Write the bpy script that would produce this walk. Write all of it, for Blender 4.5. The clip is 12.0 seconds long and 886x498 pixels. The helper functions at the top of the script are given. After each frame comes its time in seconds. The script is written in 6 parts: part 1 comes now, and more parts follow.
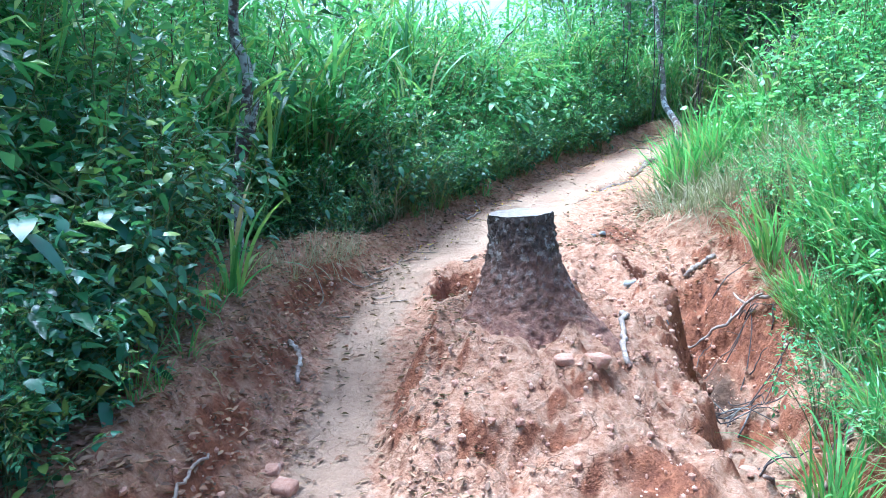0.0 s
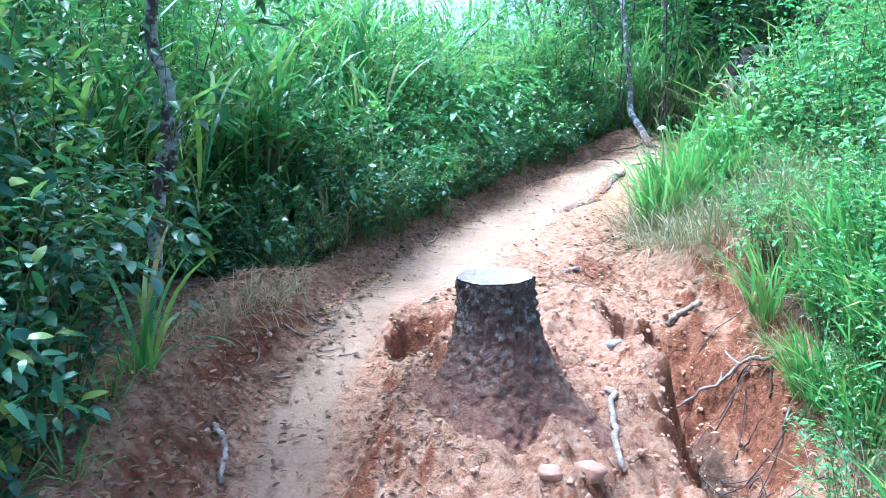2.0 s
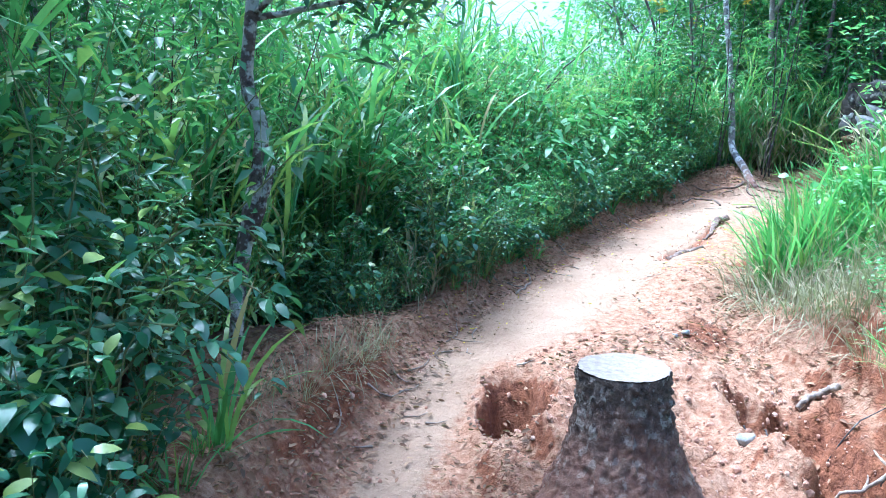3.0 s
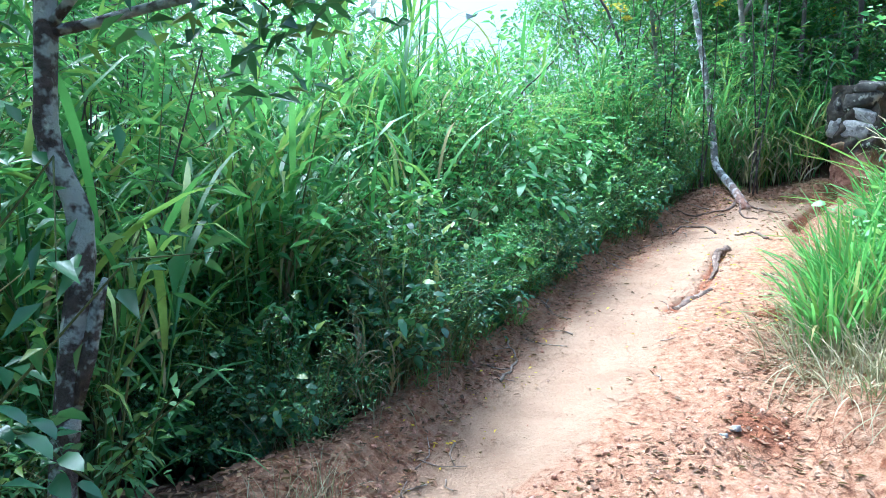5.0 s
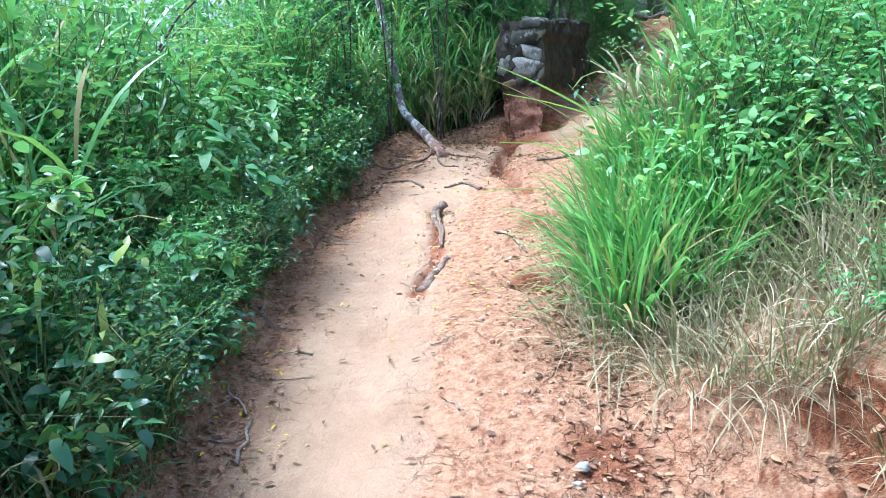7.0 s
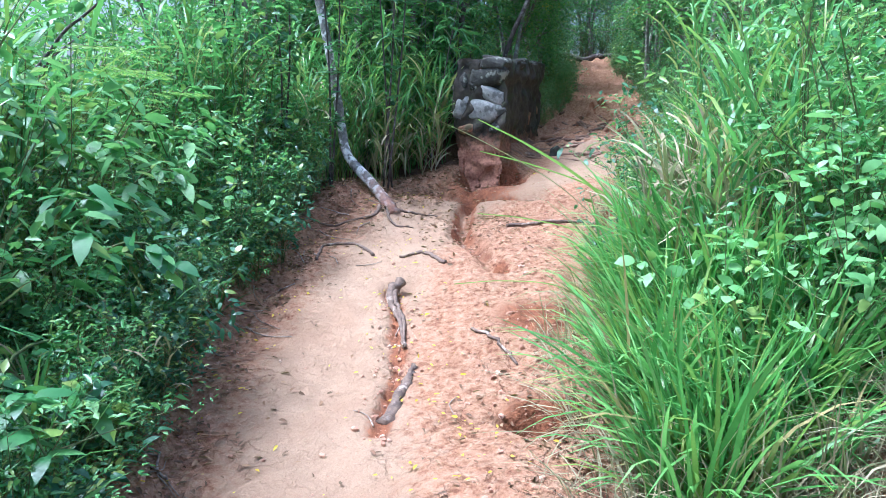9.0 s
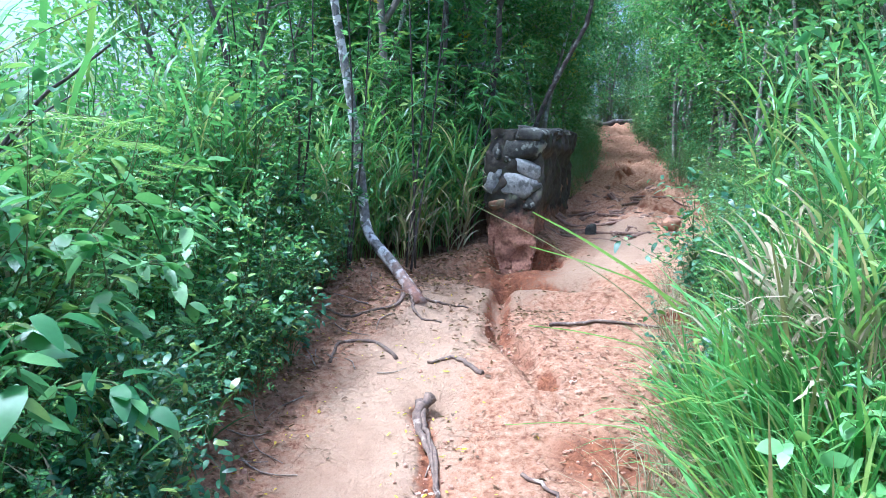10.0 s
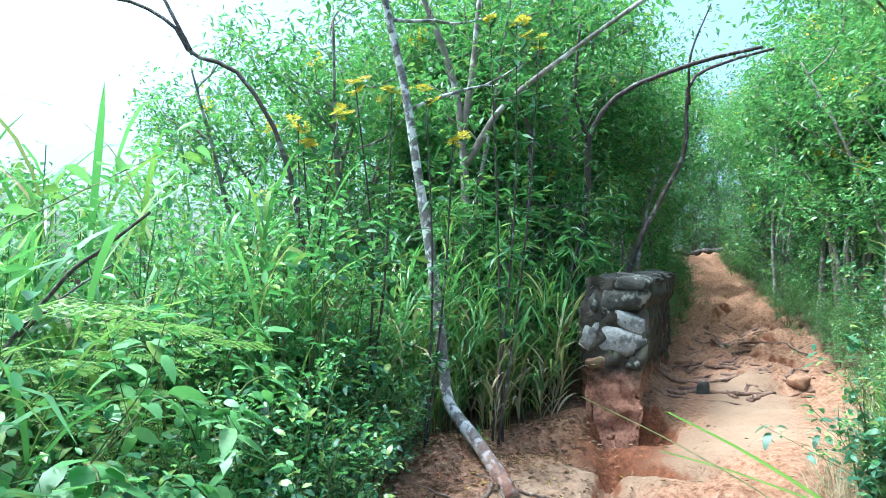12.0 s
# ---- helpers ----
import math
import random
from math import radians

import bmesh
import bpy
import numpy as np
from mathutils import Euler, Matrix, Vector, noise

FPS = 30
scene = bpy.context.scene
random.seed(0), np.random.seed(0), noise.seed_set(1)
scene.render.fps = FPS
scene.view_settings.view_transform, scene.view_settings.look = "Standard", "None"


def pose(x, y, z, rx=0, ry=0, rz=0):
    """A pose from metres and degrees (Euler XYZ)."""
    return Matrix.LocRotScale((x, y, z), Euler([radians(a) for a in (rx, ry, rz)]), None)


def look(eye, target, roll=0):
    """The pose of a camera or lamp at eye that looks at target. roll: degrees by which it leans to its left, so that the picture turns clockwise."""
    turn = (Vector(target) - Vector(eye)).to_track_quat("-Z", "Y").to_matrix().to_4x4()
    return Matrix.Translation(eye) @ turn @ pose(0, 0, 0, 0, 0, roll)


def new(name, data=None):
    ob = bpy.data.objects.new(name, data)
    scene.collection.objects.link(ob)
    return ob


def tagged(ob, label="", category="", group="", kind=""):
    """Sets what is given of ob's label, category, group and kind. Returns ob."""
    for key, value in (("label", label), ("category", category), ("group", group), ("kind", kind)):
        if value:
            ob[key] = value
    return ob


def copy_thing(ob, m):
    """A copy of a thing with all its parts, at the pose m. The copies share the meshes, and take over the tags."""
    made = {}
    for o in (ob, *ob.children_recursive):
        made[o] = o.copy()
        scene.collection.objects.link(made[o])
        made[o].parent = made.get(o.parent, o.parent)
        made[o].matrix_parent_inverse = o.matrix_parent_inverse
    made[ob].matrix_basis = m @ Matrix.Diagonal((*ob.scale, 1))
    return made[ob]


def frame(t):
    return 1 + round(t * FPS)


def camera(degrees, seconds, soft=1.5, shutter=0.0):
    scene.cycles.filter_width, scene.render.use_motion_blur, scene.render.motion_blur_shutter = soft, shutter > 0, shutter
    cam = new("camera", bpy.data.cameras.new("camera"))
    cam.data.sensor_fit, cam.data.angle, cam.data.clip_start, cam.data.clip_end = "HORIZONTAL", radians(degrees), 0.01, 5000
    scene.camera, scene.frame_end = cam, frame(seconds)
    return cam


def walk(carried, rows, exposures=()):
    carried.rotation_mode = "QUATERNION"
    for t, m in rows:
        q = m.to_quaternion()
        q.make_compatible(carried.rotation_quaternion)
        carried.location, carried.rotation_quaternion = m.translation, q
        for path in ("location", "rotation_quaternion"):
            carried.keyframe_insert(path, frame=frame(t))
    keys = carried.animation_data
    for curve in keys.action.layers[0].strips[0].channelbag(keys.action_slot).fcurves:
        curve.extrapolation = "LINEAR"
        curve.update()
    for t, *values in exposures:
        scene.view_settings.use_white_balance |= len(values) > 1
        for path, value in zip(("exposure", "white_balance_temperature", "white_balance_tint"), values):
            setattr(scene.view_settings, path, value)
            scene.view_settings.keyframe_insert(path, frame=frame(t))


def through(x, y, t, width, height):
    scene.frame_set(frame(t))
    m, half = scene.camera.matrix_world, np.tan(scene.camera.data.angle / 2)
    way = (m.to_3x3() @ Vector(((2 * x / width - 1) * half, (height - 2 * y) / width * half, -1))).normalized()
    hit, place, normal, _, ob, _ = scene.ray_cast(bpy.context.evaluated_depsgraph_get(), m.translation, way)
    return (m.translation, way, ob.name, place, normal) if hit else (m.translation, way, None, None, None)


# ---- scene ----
cam = camera(63.7, 12.0, 0.55)
METRES, EYE, TILT, LEAN, TURN = 6.5, 1.5, -8.5, 0.0, 0.0
ROWS = [
    (0.0, 0.0, 0.0, 0.0, 0.0, 0.0, -0.0),
    (0.5, -0.0025, 0.0151, 0.0134, -3.52, 3.27, -0.81),
    (1.0, -0.0105, 0.0251, 0.0103, -2.84, -0.53, -1.13),
    (1.5, -0.0099, 0.0497, 0.0194, -3.45, 0.98, -2.01),
    (2.0, -0.0048, 0.0863, 0.0492, -3.84, -1.03, -0.93),
    (2.5, -0.0161, 0.1157, 0.0579, -2.01, 1.78, -2.4),
    (3.0, -0.0304, 0.1437, 0.0793, 1.55, 0.12, -3.71),
    (5.0, -0.0351, 0.3217, 0.1251, -1.78, 2.22, 0.6),
    (5.5, -0.0365, 0.3804, 0.1412, -7.68, 2.07, 2.33),
    (6.0, -0.0411, 0.4227, 0.1476, -14.21, 0.22, 2.39),
    (6.5, -0.046, 0.4763, 0.1563, -26.06, -2.73, 5.73),
    (8.5, -0.0075, 0.6424, 0.1994, -32.61, -4.58, 8.57),
    (9.0, 0.0089, 0.6846, 0.2203, -36.15, -2.78, 4.77),
    (9.5, 0.0289, 0.7376, 0.2426, -41.71, -7.23, 5.31),
    (10.0, 0.0528, 0.7861, 0.2624, -35.54, 1.59, 2.7),
    (10.5, 0.0766, 0.8243, 0.2843, -39.4, 5.71, 1.65),
    (11.0, 0.0792, 0.8536, 0.299, -42.21, 7.03, 7.21),
    (11.5, 0.0936, 0.8696, 0.307, -39.44, 9.81, 3.98),
    (12.0, 0.1007, 0.8788, 0.3132, -29.56, 11.91, 2.13),
]
walk(cam, [(t, pose(0, 0, EYE, TILT, LEAN, TURN) @ pose(METRES * x, METRES * y, METRES * z, 90 + pitch, roll, yaw)) for t, x, y, z, yaw, pitch, roll in ROWS], [(0.0, 2.11, 4380, 6), (3.0, 2.15, 4380, 7), (6.0, 1.88, 4800, 5), (9.0, 1.73, 4760, 14), (10.5, 1.86, 4600, 11), (12.0, 1.97, 4980, 1)])

# ---- sky and sun ----
world = bpy.data.worlds.new("sky")
scene.world = world
world.use_nodes = True
wn = world.node_tree.nodes
sky = wn.new("ShaderNodeTexSky")
sky.sky_type, sky.sun_disc = "NISHITA", False
sky.sun_elevation, sky.sun_rotation = radians(65), radians(-58)
sky.air_density, sky.dust_density, sky.ozone_density = 1.0, 8.0, 1.0
wn["Background"].inputs["Strength"].default_value = 0.13
world.node_tree.links.new(sky.outputs[0], wn["Background"].inputs["Color"])
sun = new("sun", bpy.data.lights.new("sun", "SUN"))
sun.data.energy, sun.data.angle, sun.data.color = 2.4, radians(15), (1.0, 0.97, 0.92)
sun.matrix_world = look((0, 0, 20), Vector((0, 0, 20)) - Vector((-0.36, 0.22, 0.91)))


# ---- materials ----
def material(name):
    m = bpy.data.materials.new(name)
    m.use_nodes = True
    nt = m.node_tree
    return m, nt, nt.nodes["Principled BSDF"]


def noise_node(nt, scale, detail=4.0, rough=0.6, space="Object"):
    tc = nt.nodes.new("ShaderNodeTexCoord")
    n = nt.nodes.new("ShaderNodeTexNoise")
    n.inputs["Scale"].default_value = scale
    n.inputs["Detail"].default_value = detail
    n.inputs["Roughness"].default_value = rough
    nt.links.new(tc.outputs[space], n.inputs["Vector"])
    return n


def ramp(nt, src, stops):
    r = nt.nodes.new("ShaderNodeValToRGB")
    while len(r.color_ramp.elements) < len(stops):
        r.color_ramp.elements.new(0.5)
    for e, (p, c) in zip(r.color_ramp.elements, stops):
        e.position, e.color = p, (*c, 1)
    nt.links.new(src, r.inputs[0])
    return r.outputs[0]


def mix(nt, fac, a, b, mode="MIX"):
    n = nt.nodes.new("ShaderNodeMix")
    n.data_type, n.blend_type = "RGBA", mode
    for sock, v in ((n.inputs[0], fac), (n.inputs[6], a), (n.inputs[7], b)):
        if isinstance(v, (int, float)):
            sock.default_value = v
        elif isinstance(v, tuple):
            sock.default_value = (*v, 1)
        else:
            nt.links.new(v, sock)
    return n.outputs[2]


def calc(nt, op, a, b=0.0):
    n = nt.nodes.new("ShaderNodeMath")
    n.operation = op
    for sock, v in zip(n.inputs, (a, b)):
        if isinstance(v, (int, float)):
            sock.default_value = v
        else:
            nt.links.new(v, sock)
    return n.outputs[0]


def bump(nt, bsdf, src, strength, distance):
    b = nt.nodes.new("ShaderNodeBump")
    b.inputs["Strength"].default_value, b.inputs["Distance"].default_value = strength, distance
    nt.links.new(src, b.inputs["Height"])
    nt.links.new(b.outputs[0], bsdf.inputs["Normal"])


def leaf_material(name, dark, mid, light, through=0.45, gloss=0.42, dry=0.0, warm_share=0.16):
    """Leaves: colour differs from plant to plant and leaf to leaf; light shines through."""
    m, nt, p = material(name)
    info = nt.nodes.new("ShaderNodeObjectInfo")
    geo = nt.nodes.new("ShaderNodeNewGeometry")
    f = calc(nt, "ADD", calc(nt, "MULTIPLY", geo.outputs["Random Per Island"], 0.7), calc(nt, "MULTIPLY", info.outputs["Random"], 0.3))
    col = ramp(nt, f, [(0.05, dark), (0.5, mid), (0.93, light)])
    warm = calc(nt, "FRACT", calc(nt, "MULTIPLY", geo.outputs["Random Per Island"], 91.3))
    if warm_share:
        col = mix(nt, calc(nt, "LESS_THAN", warm, warm_share), col, mix(nt, 0.6, col, (0.38, 0.46, 0.07)))
    if dry:
        again = calc(nt, "FRACT", calc(nt, "MULTIPLY", geo.outputs["Random Per Island"], 37.7))
        col = mix(nt, calc(nt, "LESS_THAN", again, dry), col, (0.42, 0.33, 0.14))
    col = mix(nt, noise_node(nt, 60, 3).outputs[0], col, mix(nt, 0.45, col, (0.02, 0.05, 0.02)))
    nt.links.new(col, p.inputs["Base Color"])
    p.inputs["Roughness"].default_value = gloss + 0.06
    p.inputs["Specular IOR Level"].default_value = 0.45
    tr = nt.nodes.new("ShaderNodeBsdfTranslucent")
    nt.links.new(mix(nt, 0.5, col, (0.17, 0.41, 0.07)), tr.inputs["Color"])
    ms = nt.nodes.new("ShaderNodeMixShader")
    ms.inputs[0].default_value = through
    nt.links.new(p.outputs[0], ms.inputs[1])
    nt.links.new(tr.outputs[0], ms.inputs[2])
    nt.links.new(ms.outputs[0], nt.nodes["Material Output"].inputs["Surface"])
    return m


CANE = leaf_material("cane_leaf", (0.037, 0.121, 0.041), (0.091, 0.266, 0.071), (0.232, 0.485, 0.142), 0.42, 0.30, dry=0.09, warm_share=0.3)
LUSH = leaf_material("lush_grass", (0.061, 0.205, 0.047), (0.146, 0.400, 0.083), (0.305, 0.581, 0.166), 0.42, 0.33, dry=0.08, warm_share=0.25)
BUSH = leaf_material("bush_leaf", (0.019, 0.076, 0.035), (0.052, 0.175, 0.065), (0.156, 0.351, 0.131), 0.3, 0.3)
LEAFY = leaf_material("bright_leaf", (0.049, 0.182, 0.059), (0.122, 0.351, 0.101), (0.305, 0.557, 0.189), 0.38, 0.3)
FINE = leaf_material("fine_leaf", (0.031, 0.106, 0.039), (0.091, 0.242, 0.078), (0.244, 0.444, 0.158), 0.35, 0.3)
BROAD = leaf_material("broad_leaf", (0.015, 0.068, 0.041), (0.035, 0.129, 0.064), (0.102, 0.232, 0.104), 0.3, 0.3)
PALE = leaf_material("pale_leaf", (0.122, 0.303, 0.094), (0.219, 0.485, 0.153), (0.367, 0.630, 0.249), 0.4, 0.35)
TREELEAF = leaf_material("tree_leaf", (0.027, 0.103, 0.036), (0.080, 0.242, 0.071), (0.208, 0.448, 0.130), 0.4, 0.33)
DRY = leaf_material("dry_grass", (0.22, 0.17, 0.10), (0.36, 0.29, 0.17), (0.52, 0.45, 0.30), 0.25, 0.7, warm_share=0.0)
FERN = leaf_material("feather_leaf", (0.09, 0.20, 0.03), (0.17, 0.30, 0.05), (0.27, 0.40, 0.08), 0.45)
LITTER = leaf_material("litter", (0.09, 0.04, 0.024), (0.25, 0.11, 0.06), (0.46, 0.28, 0.15), 0.1, 0.75, warm_share=0.0)
YELLOW = leaf_material("yellow_leaf", (0.80, 0.46, 0.015), (0.86, 0.56, 0.02), (0.90, 0.66, 0.06), 0.45, 0.6, warm_share=0.0)


def soil_material():
    """Trodden pale sand on the tread, orange crumbly earth on banks, dark litter under the plants, dark earth and
    painted shade in the hole and hollow.
    """
    m, nt, p = material("soil")
    at = nt.nodes.new("ShaderNodeAttribute")
    at.attribute_name = "soil"
    sep = nt.nodes.new("ShaderNodeSeparateColor")
    nt.links.new(at.outputs["Color"], sep.inputs[0])
    tread, red, humus_and_shade = sep.outputs[0], sep.outputs[1], sep.outputs[2]
    big, fine, grit = noise_node(nt, 2.3, 5), noise_node(nt, 22, 6, 0.7), noise_node(nt, 160, 3)
    sand = ramp(nt, mix(nt, 0.35, big.outputs[0], fine.outputs[0]), [(0.3, (0.30, 0.193, 0.118)), (0.7, (0.42, 0.305, 0.198))])
    clay = ramp(nt, fine.outputs[0], [(0.30, (0.17, 0.070, 0.036)), (0.46, (0.37, 0.200, 0.112)), (0.7, (0.54, 0.370, 0.240))])
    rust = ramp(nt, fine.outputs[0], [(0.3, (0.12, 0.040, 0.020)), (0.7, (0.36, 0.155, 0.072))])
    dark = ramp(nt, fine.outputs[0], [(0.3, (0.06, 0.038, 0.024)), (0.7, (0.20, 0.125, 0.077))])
    wobble = calc(nt, "MULTIPLY", calc(nt, "SUBTRACT", fine.outputs[0], 0.5), 0.9)
    def edge(v, lo, hi):
        n = nt.nodes.new("ShaderNodeMapRange")
        n.interpolation_type = "SMOOTHSTEP"
        nt.links.new(calc(nt, "ADD", v, wobble), n.inputs[0])
        n.inputs[1].default_value, n.inputs[2].default_value = lo, hi
        return n.outputs[0]
    col = mix(nt, edge(tread, 0.3, 0.75), clay, sand)
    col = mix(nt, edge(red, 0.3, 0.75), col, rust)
    col = mix(nt, edge(humus_and_shade, 0.35, 0.7), col, dark)
    col = mix(nt, calc(nt, "MULTIPLY", grit.outputs[0], 0.5), col, (0.30, 0.17, 0.10), "MULTIPLY")
    # the dried crust breaks into flakes off the tread
    tc = nt.nodes.new("ShaderNodeTexCoord")
    vor = nt.nodes.new("ShaderNodeTexVoronoi")
    vor.feature = "DISTANCE_TO_EDGE"
    vor.inputs["Scale"].default_value = 8.5
    warp = nt.nodes.new("ShaderNodeVectorMath")
    warp.operation = "MULTIPLY_ADD"
    nt.links.new(noise_node(nt, 9, 4).outputs["Color"], warp.inputs[0])
    warp.inputs[1].default_value = (0.16, 0.16, 0.16)
    nt.links.new(tc.outputs["Object"], warp.inputs[2])
    nt.links.new(warp.outputs[0], vor.inputs["Vector"])
    gap = nt.nodes.new("ShaderNodeMapRange")
    nt.links.new(vor.outputs["Distance"], gap.inputs[0])
    gap.inputs[1].default_value, gap.inputs[2].default_value, gap.inputs[3].default_value, gap.inputs[4].default_value = 0.0, 0.035, 1.0, 0.0
    patch = ramp(nt, noise_node(nt, 3.1, 3).outputs[0], [(0.46, (0, 0, 0)), (0.58, (1, 1, 1))])
    crack = calc(nt, "MULTIPLY", calc(nt, "MULTIPLY", gap.outputs[0], patch), calc(nt, "SUBTRACT", 1.0, calc(nt, "MULTIPLY", tread, 0.7)))
    col = mix(nt, calc(nt, "MULTIPLY", crack, 0.55), col, (0.15, 0.065, 0.034))
    nt.links.new(col, p.inputs["Base Color"])
    p.inputs["Roughness"].default_value = 0.92
    p.inputs["Specular IOR Level"].default_value = 0.2
    mid = noise_node(nt, 48, 4, 0.7)
    h = calc(nt, "ADD", calc(nt, "ADD", fine.outputs[0], calc(nt, "MULTIPLY", mid.outputs[0], 0.5)), calc(nt, "MULTIPLY", grit.outputs[0], 0.2))
    h = calc(nt, "MULTIPLY", h, calc(nt, "SUBTRACT", 1.0, calc(nt, "MULTIPLY", tread, 0.5)))
    bump(nt, p, calc(nt, "SUBTRACT", h, calc(nt, "MULTIPLY", crack, 0.35)), 1.0, 0.035)
    return m


def bark_material(name, dark, light, patch, scale=14, patch_at=0.58, deep=0.7):
    m, nt, p = material(name)
    a, b = noise_node(nt, scale, 6, 0.7), noise_node(nt, scale * 0.45, 3)
    col = ramp(nt, a.outputs[0], [(0.3, dark), (0.7, light)])
    col = mix(nt, ramp(nt, b.outputs[0], [(patch_at - 0.03, (0, 0, 0)), (patch_at + 0.05, (1, 1, 1))]), col, patch)
    nt.links.new(col, p.inputs["Base Color"])
    p.inputs["Roughness"].default_value = 0.88
    bump(nt, p, a.outputs[0], deep, 0.03 * deep)
    return m


SOIL = soil_material()
PALEBARK = bark_material("pale_bark", (0.055, 0.05, 0.042), (0.25, 0.245, 0.225), (0.54, 0.55, 0.52), 24, 0.53)
DARKBARK = bark_material("dark_bark", (0.022, 0.018, 0.016), (0.13, 0.105, 0.088), (0.38, 0.42, 0.38), 34, 0.51, 1.0)
SAPLINGBARK = bark_material("sapling_bark", (0.022, 0.017, 0.015), (0.10, 0.08, 0.066), (0.19, 0.19, 0.165), 18, 0.60)
GREYBARK = bark_material("grey_bark", (0.09, 0.08, 0.065), (0.24, 0.22, 0.18), (0.38, 0.39, 0.35), 12, 0.57)
STUMPBARK = bark_material("stump_bark", (0.022, 0.017, 0.013), (0.15, 0.11, 0.075), (0.27, 0.25, 0.20), 60, 0.58, 1.0)
def muddy(m, low, high):
    """Red earth splashed up the foot of a thing, ragged at its upper edge."""
    nt = m.node_tree
    p = nt.nodes["Principled BSDF"]
    old = p.inputs["Base Color"].links[0].from_socket
    tc, sep = nt.nodes.new("ShaderNodeTexCoord"), nt.nodes.new("ShaderNodeSeparateXYZ")
    nt.links.new(tc.outputs["Object"], sep.inputs[0])
    z = calc(nt, "ADD", sep.outputs[2], calc(nt, "MULTIPLY", calc(nt, "SUBTRACT", noise_node(nt, 14, 5, 0.7).outputs[0], 0.5), 0.5))
    r = nt.nodes.new("ShaderNodeMapRange")
    nt.links.new(z, r.inputs[0])
    r.inputs[1].default_value, r.inputs[2].default_value = low, high
    earth = ramp(nt, noise_node(nt, 40, 4).outputs[0], [(0.3, (0.16, 0.06, 0.035)), (0.7, (0.38, 0.19, 0.11))])
    nt.links.new(mix(nt, r.outputs[0], earth, old), p.inputs["Base Color"])


muddy(STUMPBARK, 0.06, 0.52)
muddy(PALEBARK, -0.05, 0.36)
ROOTBARK = bark_material("root_bark", (0.06, 0.04, 0.03), (0.21, 0.145, 0.10), (0.33, 0.27, 0.21), 25, 0.62)
SLOPEROOT = bark_material("slope_root", (0.09, 0.05, 0.035), (0.27, 0.165, 0.105), (0.34, 0.24, 0.165), 22, 0.6)
TWIG = bark_material("dry_twig", (0.15, 0.11, 0.08), (0.36, 0.29, 0.22), (0.45, 0.39, 0.31), 30, 0.6)
STEM = bark_material("green_stem", (0.05, 0.07, 0.025), (0.15, 0.19, 0.06), (0.26, 0.24, 0.10), 20, 0.6)
CUTWOOD = bark_material("cut_wood", (0.22, 0.175, 0.13), (0.45, 0.385, 0.30), (0.29, 0.24, 0.18), 35, 0.62)
MORTAR = bark_material("mossy_mortar", (0.010, 0.010, 0.008), (0.075, 0.062, 0.04), (0.045, 0.05, 0.022), 11, 0.58)
muddy(MORTAR, 0.40, 0.62)
FIELDSTONE = bark_material("lichened_stone", (0.13, 0.13, 0.115), (0.38, 0.38, 0.345), (0.10, 0.10, 0.085), 19, 0.58)
DARKSTONE = bark_material("dark_stone", (0.012, 0.012, 0.009), (0.062, 0.06, 0.044), (0.24, 0.25, 0.20), 17, 0.62)
EARTHSTONE = bark_material("earthy_masonry", (0.12, 0.06, 0.03), (0.36, 0.19, 0.10), (0.14, 0.11, 0.055), 12, 0.58)
PEBBLE = bark_material("clod", (0.27, 0.125, 0.07), (0.46, 0.27, 0.175), (0.52, 0.36, 0.25), 25, 0.6)


# ---- mesh helpers ----
def mesh_from(name, verts, faces, mat, smooth=True):
    """A mesh from an array of points and one or more arrays of faces."""
    me = bpy.data.meshes.new(name)
    groups = faces if isinstance(faces, list) else [faces]
    groups = [np.asarray(g, dtype=np.int32) for g in groups if len(g)]
    loops = np.concatenate([g.ravel() for g in groups])
    sizes = np.concatenate([np.full(len(g), g.shape[1], dtype=np.int32) for g in groups])
    starts = np.concatenate([[0], np.cumsum(sizes)[:-1]]).astype(np.int32)
    me.vertices.add(len(verts))
    me.vertices.foreach_set("co", np.asarray(verts, dtype=np.float32).ravel())
    me.loops.add(len(loops))
    me.loops.foreach_set("vertex_index", loops)
    me.polygons.add(len(sizes))
    me.polygons.foreach_set("loop_start", starts)
    me.polygons.foreach_set("loop_total", sizes)
    me.polygons.foreach_set("use_smooth", np.full(len(sizes), smooth))
    me.update(calc_edges=True)
    me.materials.append(mat)
    return me


def unit(v):
    return v / np.maximum(np.linalg.norm(v, axis=-1, keepdims=True), 1e-9)


